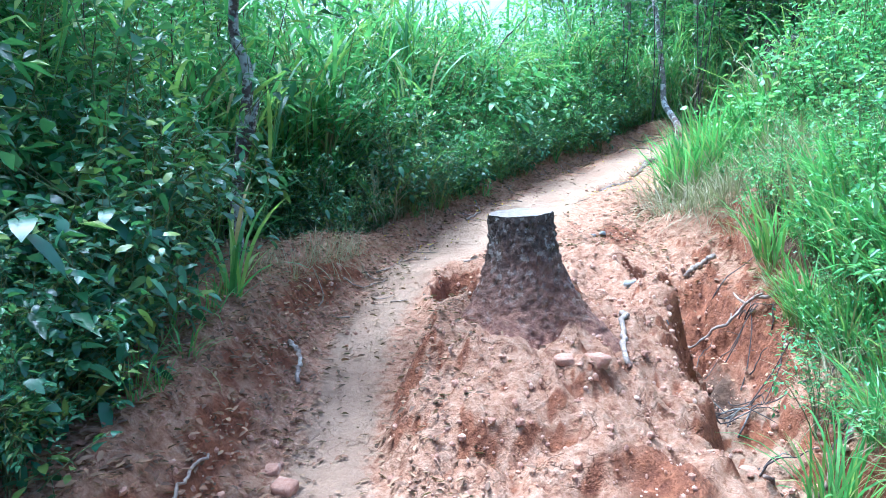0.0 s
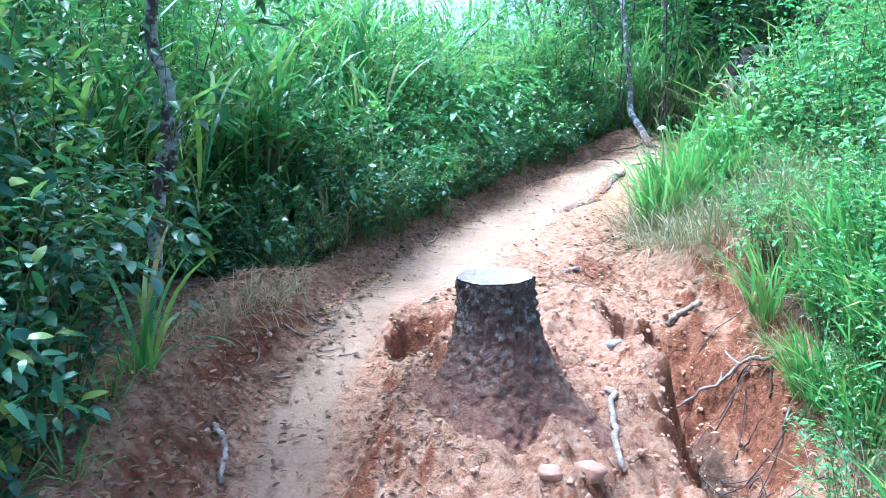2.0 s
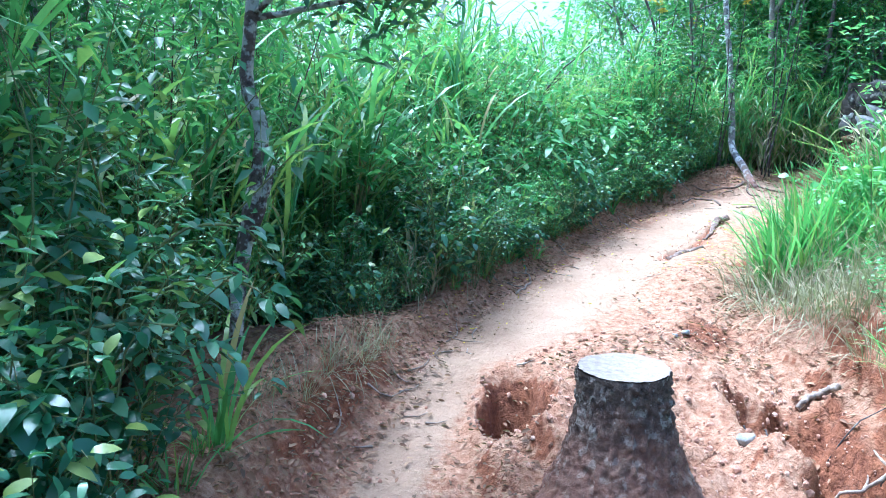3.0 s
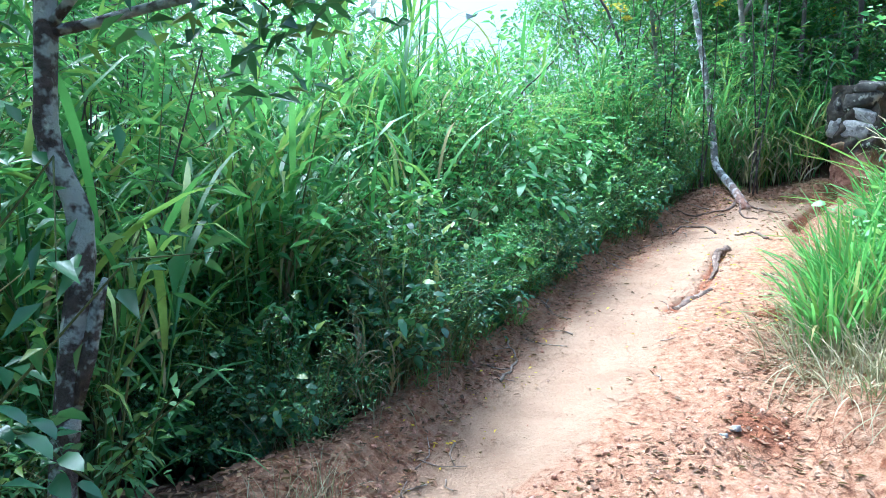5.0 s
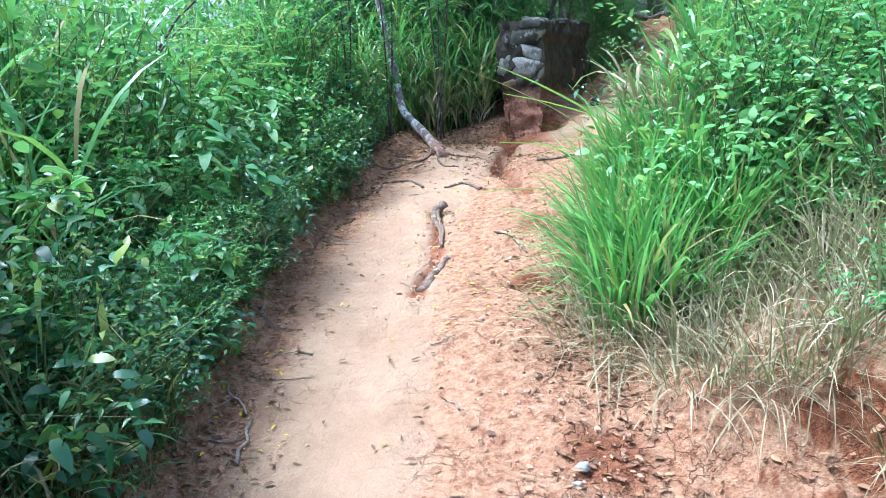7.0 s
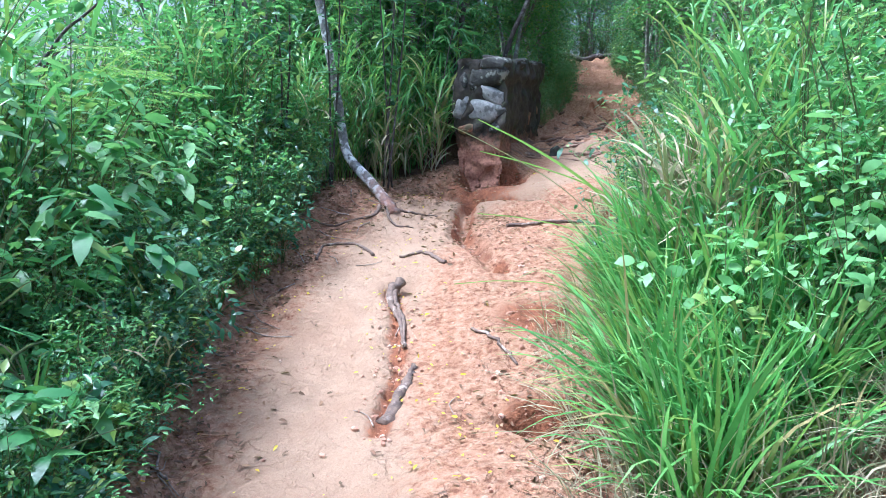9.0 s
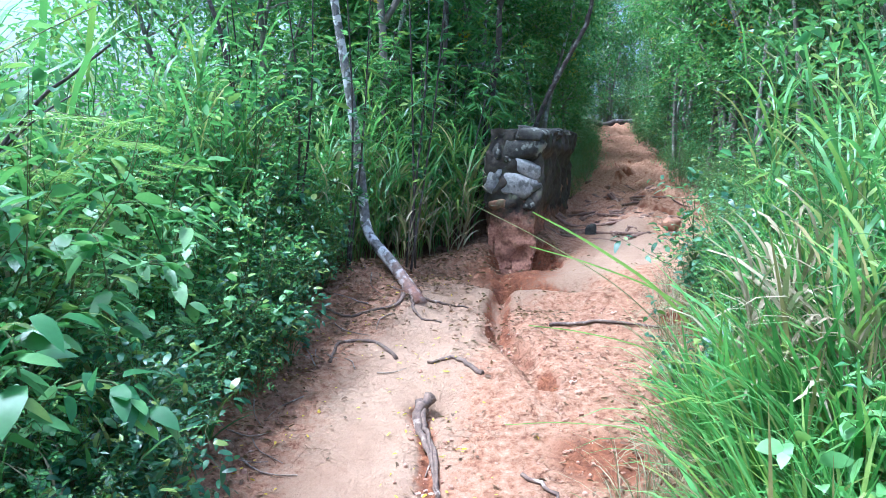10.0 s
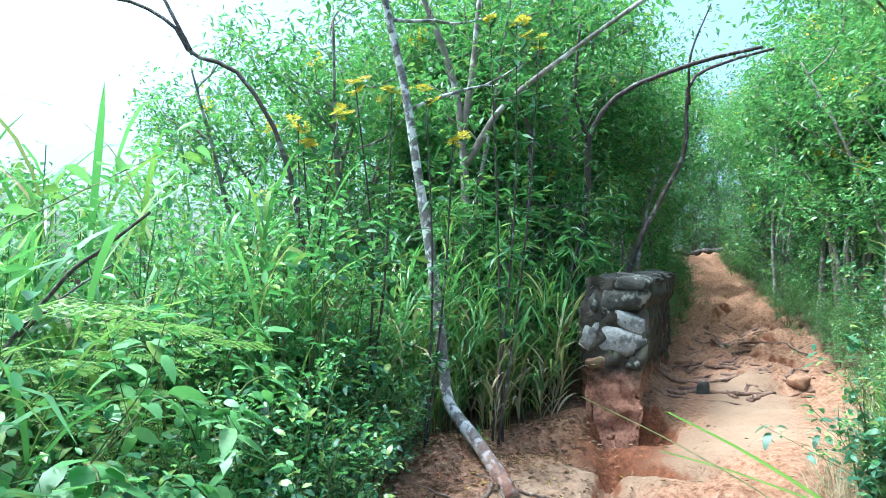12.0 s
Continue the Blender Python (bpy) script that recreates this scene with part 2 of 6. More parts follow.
class Geo:
    """Points and faces gathered for one mesh."""

    def __init__(self):
        self.v, self.t, self.q, self.n = [], [], [], 0

    def add(self, v, tris=None, quads=None):
        self.v.append(v)
        if tris is not None and len(tris):
            self.t.append(np.asarray(tris) + self.n)
        if quads is not None and len(quads):
            self.q.append(np.asarray(quads) + self.n)
        self.n += len(v)

    def mesh(self, name, mat, smooth=True):
        faces = [np.concatenate(k) for k in (self.t, self.q) if k]
        return mesh_from(name, np.concatenate(self.v), faces, mat, smooth)

    def leaves(self, pos, way, length, width, fold=0.25, droop=0.2, fine=1):
        """A folded, drooping leaf at each place, pointing along way."""
        n = len(pos)
        way = unit(way)
        side = unit(np.cross(way, np.array([0, 0, 1.0]) + 0.35 * RNG.normal(size=(n, 3))))
        up = np.cross(side, way)
        if fine == 2:
            rows = [(0, 0, 0), (0.16, -0.30, 1), (0.16, 0.30, 0.6), (0.44, -0.47, 0.9), (0.44, 0.47, 0.5), (0.76, -0.34, 0.6), (0.76, 0.34, 0.3), (1, 0, 0)]
            tris, quads = [(0, 2, 1), (5, 6, 7)], [(1, 2, 4, 3), (3, 4, 6, 5)]
        elif fine == 0:
            rows = [(0, 0, 0), (0.42, -0.5, 1), (0.42, 0.5, 1), (1, 0, 0)]
            tris, quads = [(0, 2, 3), (0, 3, 1)], []
        elif fine == 3:
            rows = [(0, 0, 0), (0.25, -0.42, 0.9), (0.25, 0.42, 0.9), (0.66, -0.38, 0.8), (0.66, 0.38, 0.8), (1, 0, 0)]
            tris, quads = [(0, 2, 5), (0, 5, 1), (2, 4, 5), (1, 5, 3)], []
        else:
            rows = [(0, 0, 0), (0.42, -0.5, 1), (0.45, 0, 0), (0.42, 0.5, 1), (1, 0, 0)]
            tris, quads = [(0, 3, 2), (0, 2, 1), (3, 4, 2), (2, 4, 1)], []
        length, width = np.broadcast_to(length, n)[:, None], np.broadcast_to(width, n)[:, None]
        pts = []
        for a, b, c in rows:
            pts.append(pos + way * a * length + side * b * width + up * (c * fold * width * 0.5) + np.array([0, 0, -1.0]) * droop * length * a * a)
        v = np.stack(pts, 1).reshape(-1, 3)
        k = (np.arange(n) * len(rows))[:, None, None]
        self.add(v, (np.array(tris)[None] + k).reshape(-1, 3), (np.array(quads)[None] + k).reshape(-1, 4) if quads else None)

    def blades(self, pos, azim, lean, bend, length, width, rows=6, up0=None):
        """Grass blades: each starts at pos, leans lean radians from upright and bends over by bend along its length."""
        n = len(pos)
        s = np.linspace(0, 1, rows)
        ang = lean[:, None] + bend[:, None] * s[None] ** 1.6
        step = length[:, None] / (rows - 1)
        hor = np.cumsum(np.sin(ang) * step, 1) - np.sin(ang[:, :1]) * step
        ver = np.cumsum(np.cos(ang) * step, 1) - np.cos(ang[:, :1]) * step
        d = np.stack([np.cos(azim), np.sin(azim), 0 * azim], 1)
        twist = RNG.uniform(-0.7, 0.7, n)
        side = np.stack([-np.sin(azim + twist), np.cos(azim + twist), 0 * azim], 1)
        mid = pos[:, None] + d[:, None] * hor[..., None] + np.array([0, 0, 1.0]) * ver[..., None]
        w = width[:, None] * (0.55 + 1.1 * s - 0.4 * s * s)[None] * (1 - s[None] ** 3) * 0.5 + 0.0004
        v = np.stack([mid - side[:, None] * w[..., None], mid + side[:, None] * w[..., None]], 2).reshape(-1, 3)
        q = np.array([(2 * i, 2 * i + 1, 2 * i + 3, 2 * i + 2) for i in range(rows - 1)])
        self.add(v, None, (q[None] + (np.arange(n) * rows * 2)[:, None, None]).reshape(-1, 4))

    def tube(self, path, radii, sides=6, lump=0.0, cap=True):
        """A tapering limb along a path."""
        path = np.asarray(path, float)
        radii = np.broadcast_to(np.asarray(radii, float), len(path))
        tan = unit(np.gradient(path, axis=0))
        ref = np.array([0.31, 0.17, 1.0]) if abs(tan[:, 2]).mean() < 0.8 else np.array([1.0, 0.2, 0.1])
        a = unit(np.cross(tan, ref))
        b = np.cross(tan, a)
        th = np.linspace(0, 2 * math.pi, sides, endpoint=False)
        r = radii[:, None] * (1 + lump * RNG.normal(size=(len(path), sides)))
        v = path[:, None] + r[..., None] * (np.cos(th)[None, :, None] * a[:, None] + np.sin(th)[None, :, None] * b[:, None])
        m = len(path)
        q = [(i * sides + j, i * sides + (j + 1) % sides, (i + 1) * sides + (j + 1) % sides, (i + 1) * sides + j) for i in range(m - 1) for j in range(sides)]
        v = np.concatenate([v.reshape(-1, 3), path[:1], path[-1:]])
        t = [(m * sides, (j + 1) % sides, j) for j in range(sides)] + [(m * sides + 1, (m - 1) * sides + j, (m - 1) * sides + (j + 1) % sides) for j in range(sides)] if cap else []
        self.add(v, t, q)


RNG = np.random.default_rng(7)


def spline(points, n):
    """A smooth curve through a few points."""
    p = np.asarray(points, float)
    p = np.concatenate([2 * p[:1] - p[1:2], p, 2 * p[-1:] - p[-2:-1]])
    out = []
    k = len(p) - 3
    for t in np.linspace(0, k - 1e-6, n):
        i = int(t)
        u = t - i
        a, b, c, d = p[i:i + 4]
        out.append(0.5 * (2 * b + (c - a) * u + (2 * a - 5 * b + 4 * c - d) * u * u + (3 * b - a - 3 * c + d) * u ** 3))
    return np.array(out)


def part(name, me, parent, label=""):
    ob = new(name, me)
    ob.parent = parent
    return tagged(ob, label)


# -- terrain shape
def vnoise(x, y, seed=0):
    """Smooth value noise, about -1 to 1."""
    x, y = np.asarray(x, float), np.asarray(y, float)
    i, j = np.floor(x).astype(np.int64), np.floor(y).astype(np.int64)
    u, v = x - i, y - j
    u, v = u * u * (3 - 2 * u), v * v * (3 - 2 * v)
    def h(a, b):
        n = (a * 374761393 + b * 668265263 + seed * 974634777) & 0x7FFFFFFF
        n = ((n ^ (n >> 13)) * 1274126177) & 0x7FFFFFFF
        return ((n ^ (n >> 16)) & 0xFFFF) / 32767.5 - 1
    return (h(i, j) * (1 - u) + h(i + 1, j) * u) * (1 - v) + (h(i, j + 1) * (1 - u) + h(i + 1, j + 1) * u) * v


def fbm(x, y, octaves=4, seed=0, gain=0.5):
    out, a, f = 0, 1.0, 1.0
    for k in range(octaves):
        out = out + a * vnoise(x * f + 17.3 * k, y * f - 9.1 * k, seed + k)
        a, f = a * gain, f * 2.03
    return out


def smooth(e0, e1, x):
    """Eases from 0 at e0 to 1 at e1."""
    t = np.clip((np.asarray(x, float) - e0) / (e1 - e0), 0, 1)
    return t * t * (3 - 2 * t)


# the tread: x, y, height, width to its two edges
TREAD = np.array([
    (-0.45, -9.0, -1.20, 0.30, 0.30), (-0.45, -3.0, -0.40, 0.28, 0.28), (-0.42, 0.0, 0.02, 0.26, 0.26), (-0.40, 1.6, 0.22, 0.24, 0.22),
    (-0.38, 2.9, 0.38, 0.22, 0.18), (-0.40, 3.9, 0.48, 0.20, 0.22), (-0.15, 4.9, 0.65, 0.24, 0.30), (0.55, 5.8, 0.86, 0.50, 0.85),
    (1.10, 6.7, 0.99, 0.52, 0.80), (1.70, 7.7, 1.12, 0.58, 1.05), (2.15, 8.15, 1.26, 0.60, 1.15),
    (2.70, 8.75, 1.42, 0.62, 1.35), (3.75, 9.50, 1.62, 0.60, 1.40),
    (5.3, 9.40, 1.84, 0.55, 0.75), (6.7, 10.5, 2.00, 0.75, 0.80), (8.0, 11.8, 2.10, 0.85, 0.80), (10.0, 13.2, 2.26, 0.85, 0.75), (12.1, 14.95, 2.62, 0.80, 0.65), (14.9, 17.75, 3.30, 0.65, 0.60),
    (18.5, 21.3, 4.10, 0.55, 0.55), (20.0, 22.9, 4.60, 0.5, 0.5), (22.0, 25.0, 4.70, 0.5, 0.5), (38.0, 42.0, 6.0, 0.6, 0.6)])


def tread_frame(x, y):
    """Signed distance from the tread's middle (right is positive), and its height and widths there."""
    x, y = np.asarray(x, float), np.asarray(y, float)
    best = np.full(x.shape, 1e9)
    out = [np.zeros(x.shape) for _ in range(4)]
    wsum, hsum = np.zeros(x.shape), np.zeros(x.shape)
    for a, b in zip(TREAD[:-1], TREAD[1:]):
        d = b[:2] - a[:2]
        L = math.hypot(*d)
        u = np.clip(((x - a[0]) * d[0] + (y - a[1]) * d[1]) / L ** 2, 0, 1)
        qx, qy = x - a[0] - u * d[0], y - a[1] - u * d[1]
        dist = np.hypot(qx, qy)
        w = 1 / (dist + 0.05) ** 4
        hsum, wsum = hsum + w * (a[2] + u * (b[2] - a[2])), wsum + w
        near = dist < best
        best = np.where(near, dist, best)
        sign = np.where(qx * d[1] - qy * d[0] > 0, 1.0, -1.0)
        for k, val in enumerate((sign * dist, a[3] + u * (b[3] - a[3]), a[4] + u * (b[4] - a[4]))):
            out[k] = np.where(near, val, out[k])
    return out[0], hsum / wsum, out[1], out[2]


def blob(x, y, cx, cy, rx, ry, turn=0.0):
    c, s = math.cos(turn), math.sin(turn)
    u, v = ((x - cx) * c + (y - cy) * s) / rx, (-(x - cx) * s + (y - cy) * c) / ry
    return np.exp(-(u * u + v * v))


def line_away(x, y, pts):
    """Distance from a broken line."""
    best = np.full(np.shape(x), 1e9)
    for (ax, ay), (bx, by) in zip(pts[:-1], pts[1:]):
        u = np.clip(((x - ax) * (bx - ax) + (y - ay) * (by - ay)) / ((bx - ax) ** 2 + (by - ay) ** 2), 0, 1)
        best = np.minimum(best, np.hypot(x - ax - u * (bx - ax), y - ay - u * (by - ay)))
    return best


def crumble(x, y):
    """Lumpy broken soil: round lumps with sharp creases between them, about -1 to 1."""
    wx, wy = x + 0.05 * vnoise(x * 6, y * 6, 81), y + 0.05 * vnoise(x * 6, y * 6, 82)
    return (np.abs(vnoise(wx * 7, wy * 7, 83)) + 0.6 * np.abs(vnoise(wx * 14, wy * 14, 84)) + 0.4 * np.abs(vnoise(x * 29, y * 29, 85))) * 1.3 - 0.75


def mound_mask(x, y):
    """The eroded hump on which the stump stands."""
    left = -0.10 + 0.06 * np.sin(y * 2.1) + 0.05 * vnoise(y * 3, y * 0, 3)
    right = 1.10 + 0.10 * np.sin(y * 1.7 + 1) + 0.08 * vnoise(y * 4, y * 0, 5) + 0.13 * vnoise(x * 4, y * 5, 6) + 0.06 * vnoise(x * 11, y * 13, 7)
    return smooth(left - 0.10, left + 0.12, x) * (1 - smooth(right - 0.06, right + 0.10, x)) * smooth(0.2, 1.6, y) * (1 - smooth(3.7, 5.2, y))


def gully_mask(x, y):
    mid = 1.36 + 0.05 * np.sin(y * 1.9)
    return np.exp(-((x - mid) / 0.24) ** 4) * smooth(-1.0, 0.8, y) * (1 - smooth(4.2, 4.9, y))


def height(x, y, detail=True):
    x, y = np.asarray(x, float), np.asarray(y, float)
    s, z, wl, wr = tread_frame(x, y)
    near = 1 - smooth(4.2, 5.6, y)                    # the stretch by the stump
    far = smooth(9.5, 11.0, x + 0.2 * y)
    left, right = np.maximum(-s - wl, 0), np.maximum(s - wr, 0)
    h = z - 0.02 * np.exp(-(s / 0.3) ** 2)
    h = h + near * 0.36 * smooth(0.0, 0.40, left) - near * 0.3 * smooth(0.7, 2.5, left)
    h = h + (1 - near) * (0.14 * smooth(0, 0.25, left) - 0.22 * smooth(0.25, 0.8, left) * (1 - smooth(9.4, 10.2, y)))
    h = h - 0.05 * np.maximum(left - 2.0, 0) * (1 - smooth(6, 20, left))
    flat = near * (1 - smooth(1.55, 1.95, x))
    right = np.maximum(right - 0.22 * (1 - smooth(6.1, 6.6, y)), 0)
    bank = 0.10 * smooth(0, 0.25, right) + 0.30 * smooth(0.1, 1.4, right) + 0.28 * np.maximum(right - 0.9, 0) * (1 - 0.6 * smooth(3, 9, right))
    h = h + (1 - near) * bank + near * (0.34 * smooth(1.80, 2.08, x) + 0.32 * np.maximum(x - 2.0, 0) * (1 - 0.6 * smooth(4, 9, x)))
    m = mound_mask(x, y)
    h = h + m * (0.17 + 0.09 * smooth(2.2, 3.0, y) + 0.03 * np.sin(x * 5 + 1) - 0.10 * smooth(0.6, 0.95, x))
    h = h - 0.20 * gully_mask(x, y) - 0.22 * blob(x, y, 1.62, 4.2, 0.22, 0.65) - 0.34 * np.exp(-(((x - 1.52 + 0.12 * vnoise(x * 4, y * 4, 92)) / 0.19) ** 4 + ((y - 3.75) / 0.50) ** 4))
    wob = 0.05 * vnoise(x * 6, y * 6, 91)
    h = h - 0.52 * np.exp(-(((x - 0.10 + wob) / 0.125) ** 4 + ((y - 4.38 + wob) / 0.30) ** 4))                     # the hole beside the stump
    h = h - 0.24 * np.exp(-(((x - 2.05) / 0.12) ** 4 + ((y - 6.62) / 0.13) ** 4)) - 0.10 * blob(x, y, 1.35, 4.95, 0.25, 0.2)
    h = h - 0.07 * np.exp(-(line_away(x, y, ((2.36, 8.26), (2.16, 7.88), (1.88, 7.45), (1.50, 7.0))) / (0.05 + 0.03 * vnoise(x * 9, y * 9, 95))) ** 2) * (0.7 + 0.5 * vnoise(x * 11, y * 11, 96)) - 0.10 * blob(x, y, 2.46, 8.24, 0.10, 0.10)
    h = h + 0.16 * blob(x, y, 3.05, 9.75, 0.35, 0.35) + 0.07 * blob(x, y, 1.6, 6.3, 0.4, 0.5)
    # the runnel below the wall
    h = h - 0.20 * np.exp(-(line_away(x, y, ((4.32, 9.95), (4.22, 9.75), (3.72, 9.27), (3.36, 8.85), (3.24, 8.5), (3.05, 8.05))) / (0.065 + 0.025 * vnoise(x * 5, y * 5, 78))) ** 2) * (0.7 + 0.3 * vnoise(x * 7, y * 7, 77))
    h = h - 0.22 * blob(x, y, 4.25, 9.45, 0.13, 0.55, 0.45) - 0.10 * blob(x, y, 3.95, 8.95, 0.15, 0.5, 0.7)
    h = h - 0.40 * np.exp(-(((x - 4.72) * 0.63 - (y - 10.10) * 0.78) / 0.30) ** 4 - (((x - 4.72) * 0.78 + (y - 10.10) * 0.63) / 0.24) ** 4)
    # rocky, washed-out steps further up
    up = smooth(5.9, 7.0, x) * np.exp(-(s / 1.1) ** 4)
    stair = 3.0 * z + 0.9 * fbm(x * 0.7, y * 0.7, 3, 22)
    h = h + up * (0.20 * (smooth(0.0, 0.30, stair * 1.6 - np.floor(stair * 1.6)) - (stair * 1.6 - np.floor(stair * 1.6))) + 0.10 * crumble(x * 0.30, y * 0.30) + 0.16 * np.abs(vnoise(x * 2.4, y * 2.4, 21)) + 0.10 * np.abs(vnoise(x * 5, y * 5, 23)) - 0.11)
    if detail:
        tread = np.exp(-((s + 0.04) / np.minimum(0.5 * (wl + wr), 0.44)) ** 4) * (1 - m)
        rough = (1 - 0.78 * tread) * (1 - 0.35 * smooth(-0.05, 0.15, s) * (right < 0.01) * smooth(5, 6, y))
        lump = crumble(x, y)
        h = h + rough * (0.030 * fbm(x * 3.1, y * 3.1, 3, 1) + 0.018 * lump)
        h = h + (m + 1.6 * gully_mask(x, y) + 1.3 * near * smooth(1.3, 1.5, x) * (1 - smooth(2.1, 2.4, x))) * (0.044 * lump + 0.05 * fbm(x * 3.5, y * 3, 2, 12)) - 0.09 * m * smooth(0.15, 0.45, vnoise(x * 2.6, y * 1.9, 14))
        h = h + 0.010 * tread * fbm(x * 5, y * 5, 4, 17, 0.6)
    return h
# -- end of terrain shape


def ground_z(x, y):
    return float(height(np.array([x]), np.array([y]))[0])


# ---- ground ----
def graded(lo, hi, step, a, b, grow=1.16, biggest=2.5):
    """Grid lines: even between a and b, then growing apart out to lo and hi."""
    mid = list(np.arange(a, b + 1e-6, step))
    for sign, end in ((1, hi), (-1, lo)):
        s, v, out = step, (mid[-1] if sign > 0 else mid[0]), []
        while (v < end) if sign > 0 else (v > end):
            s = min(s * grow, biggest * (1 + abs(v) / 15))
            v += sign * s
            out.append(v)
        mid = mid + out if sign > 0 else out[::-1] + mid
    return np.array(mid)


def grow_ground():
    gx = graded(-400, 400, 0.027, -1.2, 5.0)
    gy = graded(-400, 400, 0.029, 1.5, 10.2)
    gx = np.concatenate([gx[gx <= 5.0], np.arange(5.05, 13, 0.075), np.arange(13.05, 21, 0.12), graded(21.1, 400, 0.15, 21.1, 21.3)])
    gy = np.concatenate([gy[gy <= 10.2], np.arange(10.26, 17, 0.075), np.arange(17.05, 24, 0.12), graded(24.1, 400, 0.15, 24.1, 24.3)])
    X, Y = np.meshgrid(gx, gy)
    x, y = X.ravel(), Y.ravel()
    z = height(x, y)
    out = np.hypot(x - 3, y - 8)
    z = np.where(out > 30, z * np.exp(-(out - 30) / 200) + 0 * z, z)
    nx, ny = len(gx), len(gy)
    i = np.arange(nx * ny).reshape(ny, nx)
    q = np.stack([i[:-1, :-1], i[:-1, 1:], i[1:, 1:], i[1:, :-1]], -1).reshape(-1, 4)
    me = mesh_from("ground", np.stack([x, y, z], 1), q, SOIL)
    s, _, wl, wr = tread_frame(x, y)
    mound = mound_mask(x, y)
    tread = np.clip(1.25 - np.abs(s + 0.04) / np.minimum(0.5 * (wl + wr), 0.5), 0, 1) * (1 - mound) * (1 - 0.7 * smooth(6.2, 7.2, x))
    tread = np.maximum(tread, 0.6 * gully_mask(x, y))
    left, right = np.maximum(-s - wl, 0), np.maximum(s - wr, 0)
    gz = z.reshape(ny, nx)
    dy, dx = np.gradient(gz, gy, gx)
    steep = np.hypot(dx, dy).ravel()
    red = np.clip(0.9 * smooth(0.9, 1.7, steep) + 0.16 * np.exp(-((left - 0.12) / 0.11) ** 2) * (left > 0) * (1 - smooth(4.6, 5.6, y)), 0, 1)
    red = np.maximum(red, 0.8 * blob(x, y, 1.6, 4.2, 0.25, 0.5))
    for cx, cy, r in ((1.30, 5.25, 0.20), (2.08, 6.68, 0.20), (2.75, 7.35, 0.30), (4.4, 9.85, 0.45), (0.75, 2.2, 0.2)):
        red = np.maximum(red, 0.9 * blob(x, y, cx, cy, r, r))
    red = np.maximum(red, 0.55 * np.exp(-(line_away(x, y, ((4.32, 9.95), (4.22, 9.75), (3.72, 9.27), (3.36, 8.85), (3.24, 8.5))) / 0.16) ** 2))
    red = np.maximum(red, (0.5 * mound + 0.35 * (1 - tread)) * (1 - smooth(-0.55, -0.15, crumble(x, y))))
    red = np.maximum(red, 0.85 * np.exp(-(line_away(x, y, ((2.36, 8.26), (2.16, 7.88), (1.88, 7.45), (1.50, 7.0))) / (0.06 + 0.03 * vnoise(x * 9, y * 9, 95))) ** 2))
    near = 1 - smooth(4.0, 5.4, y)
    humus_and_shade = np.maximum(0.42 * smooth(0.3, 0.5, left) * near + 0.55 * smooth(0.75, 1.05, left) * near + smooth(0.34, 0.6, left) * (1 - near), np.maximum(smooth(0.7, 1.3, right), smooth(0.1, 0.35, right) * smooth(5.0, 6.0, x)) * (1 - near) + near * smooth(1.85, 2.05, x) * (1 - 0.8 * smooth(4.2, 4.7, y)))
    # dark earth in the hole and the hollow, with their shade painted in too
    humus_and_shade = np.maximum(humus_and_shade, np.maximum(0.75 * blob(x, y, 0.10, 4.40, 0.13, 0.26), 0.8 * blob(x, y, 1.52, 3.72, 0.17, 0.42)))
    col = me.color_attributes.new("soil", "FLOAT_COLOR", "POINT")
    col.data.foreach_set("color", np.stack([tread, red, humus_and_shade, np.ones_like(x)], 1).astype(np.float32).ravel())
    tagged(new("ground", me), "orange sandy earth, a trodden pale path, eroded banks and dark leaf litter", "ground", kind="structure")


grow_ground()


# ---- plants ----
def cane_clump(stems, tall, spread, dry=False):
    """Tall broad-bladed grass: upright canes, each with long arching leaves."""
    g = Geo()
    for _ in range(stems):
        a, r = RNG.uniform(0, 6.28), spread * math.sqrt(RNG.uniform(0, 1))
        base = np.array([r * math.cos(a), r * math.sin(a), -0.05])
        hgt = tall * RNG.uniform(0.6, 1.0)
        lean, az = RNG.uniform(0.0, 0.22), a + RNG.normal(0, 0.6)
        tip = base + np.array([math.cos(az) * math.sin(lean), math.sin(az) * math.sin(lean), math.cos(lean)]) * hgt * 0.8
        curve = spline([base, (base + tip) / 2 + RNG.normal(0, 0.03, 3), tip], 5)
        g.tube(curve, np.linspace(0.007, 0.003, 5), 3, cap=False)
        n = RNG.integers(8, 13)
        u = np.sort(RNG.uniform(0.12, 1, n))
        pos = np.stack([np.interp(u * 4, np.arange(5), curve[:, k]) for k in range(3)], 1)
        g.blades(pos, RNG.uniform(0, 6.28, n), RNG.uniform(0.15, 0.6, n), RNG.uniform(0.5, 2.0, n), RNG.uniform(0.35, 0.8, n) * (0.7 + 0.2 * tall), RNG.uniform(0.016, 0.038, n), 6)
    return g.mesh("tall_grass", DRY if dry else CANE)


def tuft(blades, tall, spread, mat, lean=0.35, wide=0.009, rows=6):
    """A tuft of narrow grass."""
    g = Geo()
    a, r = RNG.uniform(0, 6.28, blades), spread * np.sqrt(RNG.uniform(0, 1, blades))
    pos = np.stack([r * np.cos(a), r * np.sin(a), np.full(blades, -0.03)], 1)
    g.blades(pos, a + RNG.normal(0, 0.7, blades), np.abs(RNG.normal(0, lean, blades)), RNG.uniform(0.2, 1.5, blades), tall * RNG.uniform(0.45, 1.0, blades), wide * RNG.uniform(0.6, 1.3, blades), rows)
    return g.mesh("grass", mat)


def along(c, u):
    return np.stack([np.interp(u * (len(c) - 1), np.arange(len(c)), c[:, k]) for k in range(3)], 1)


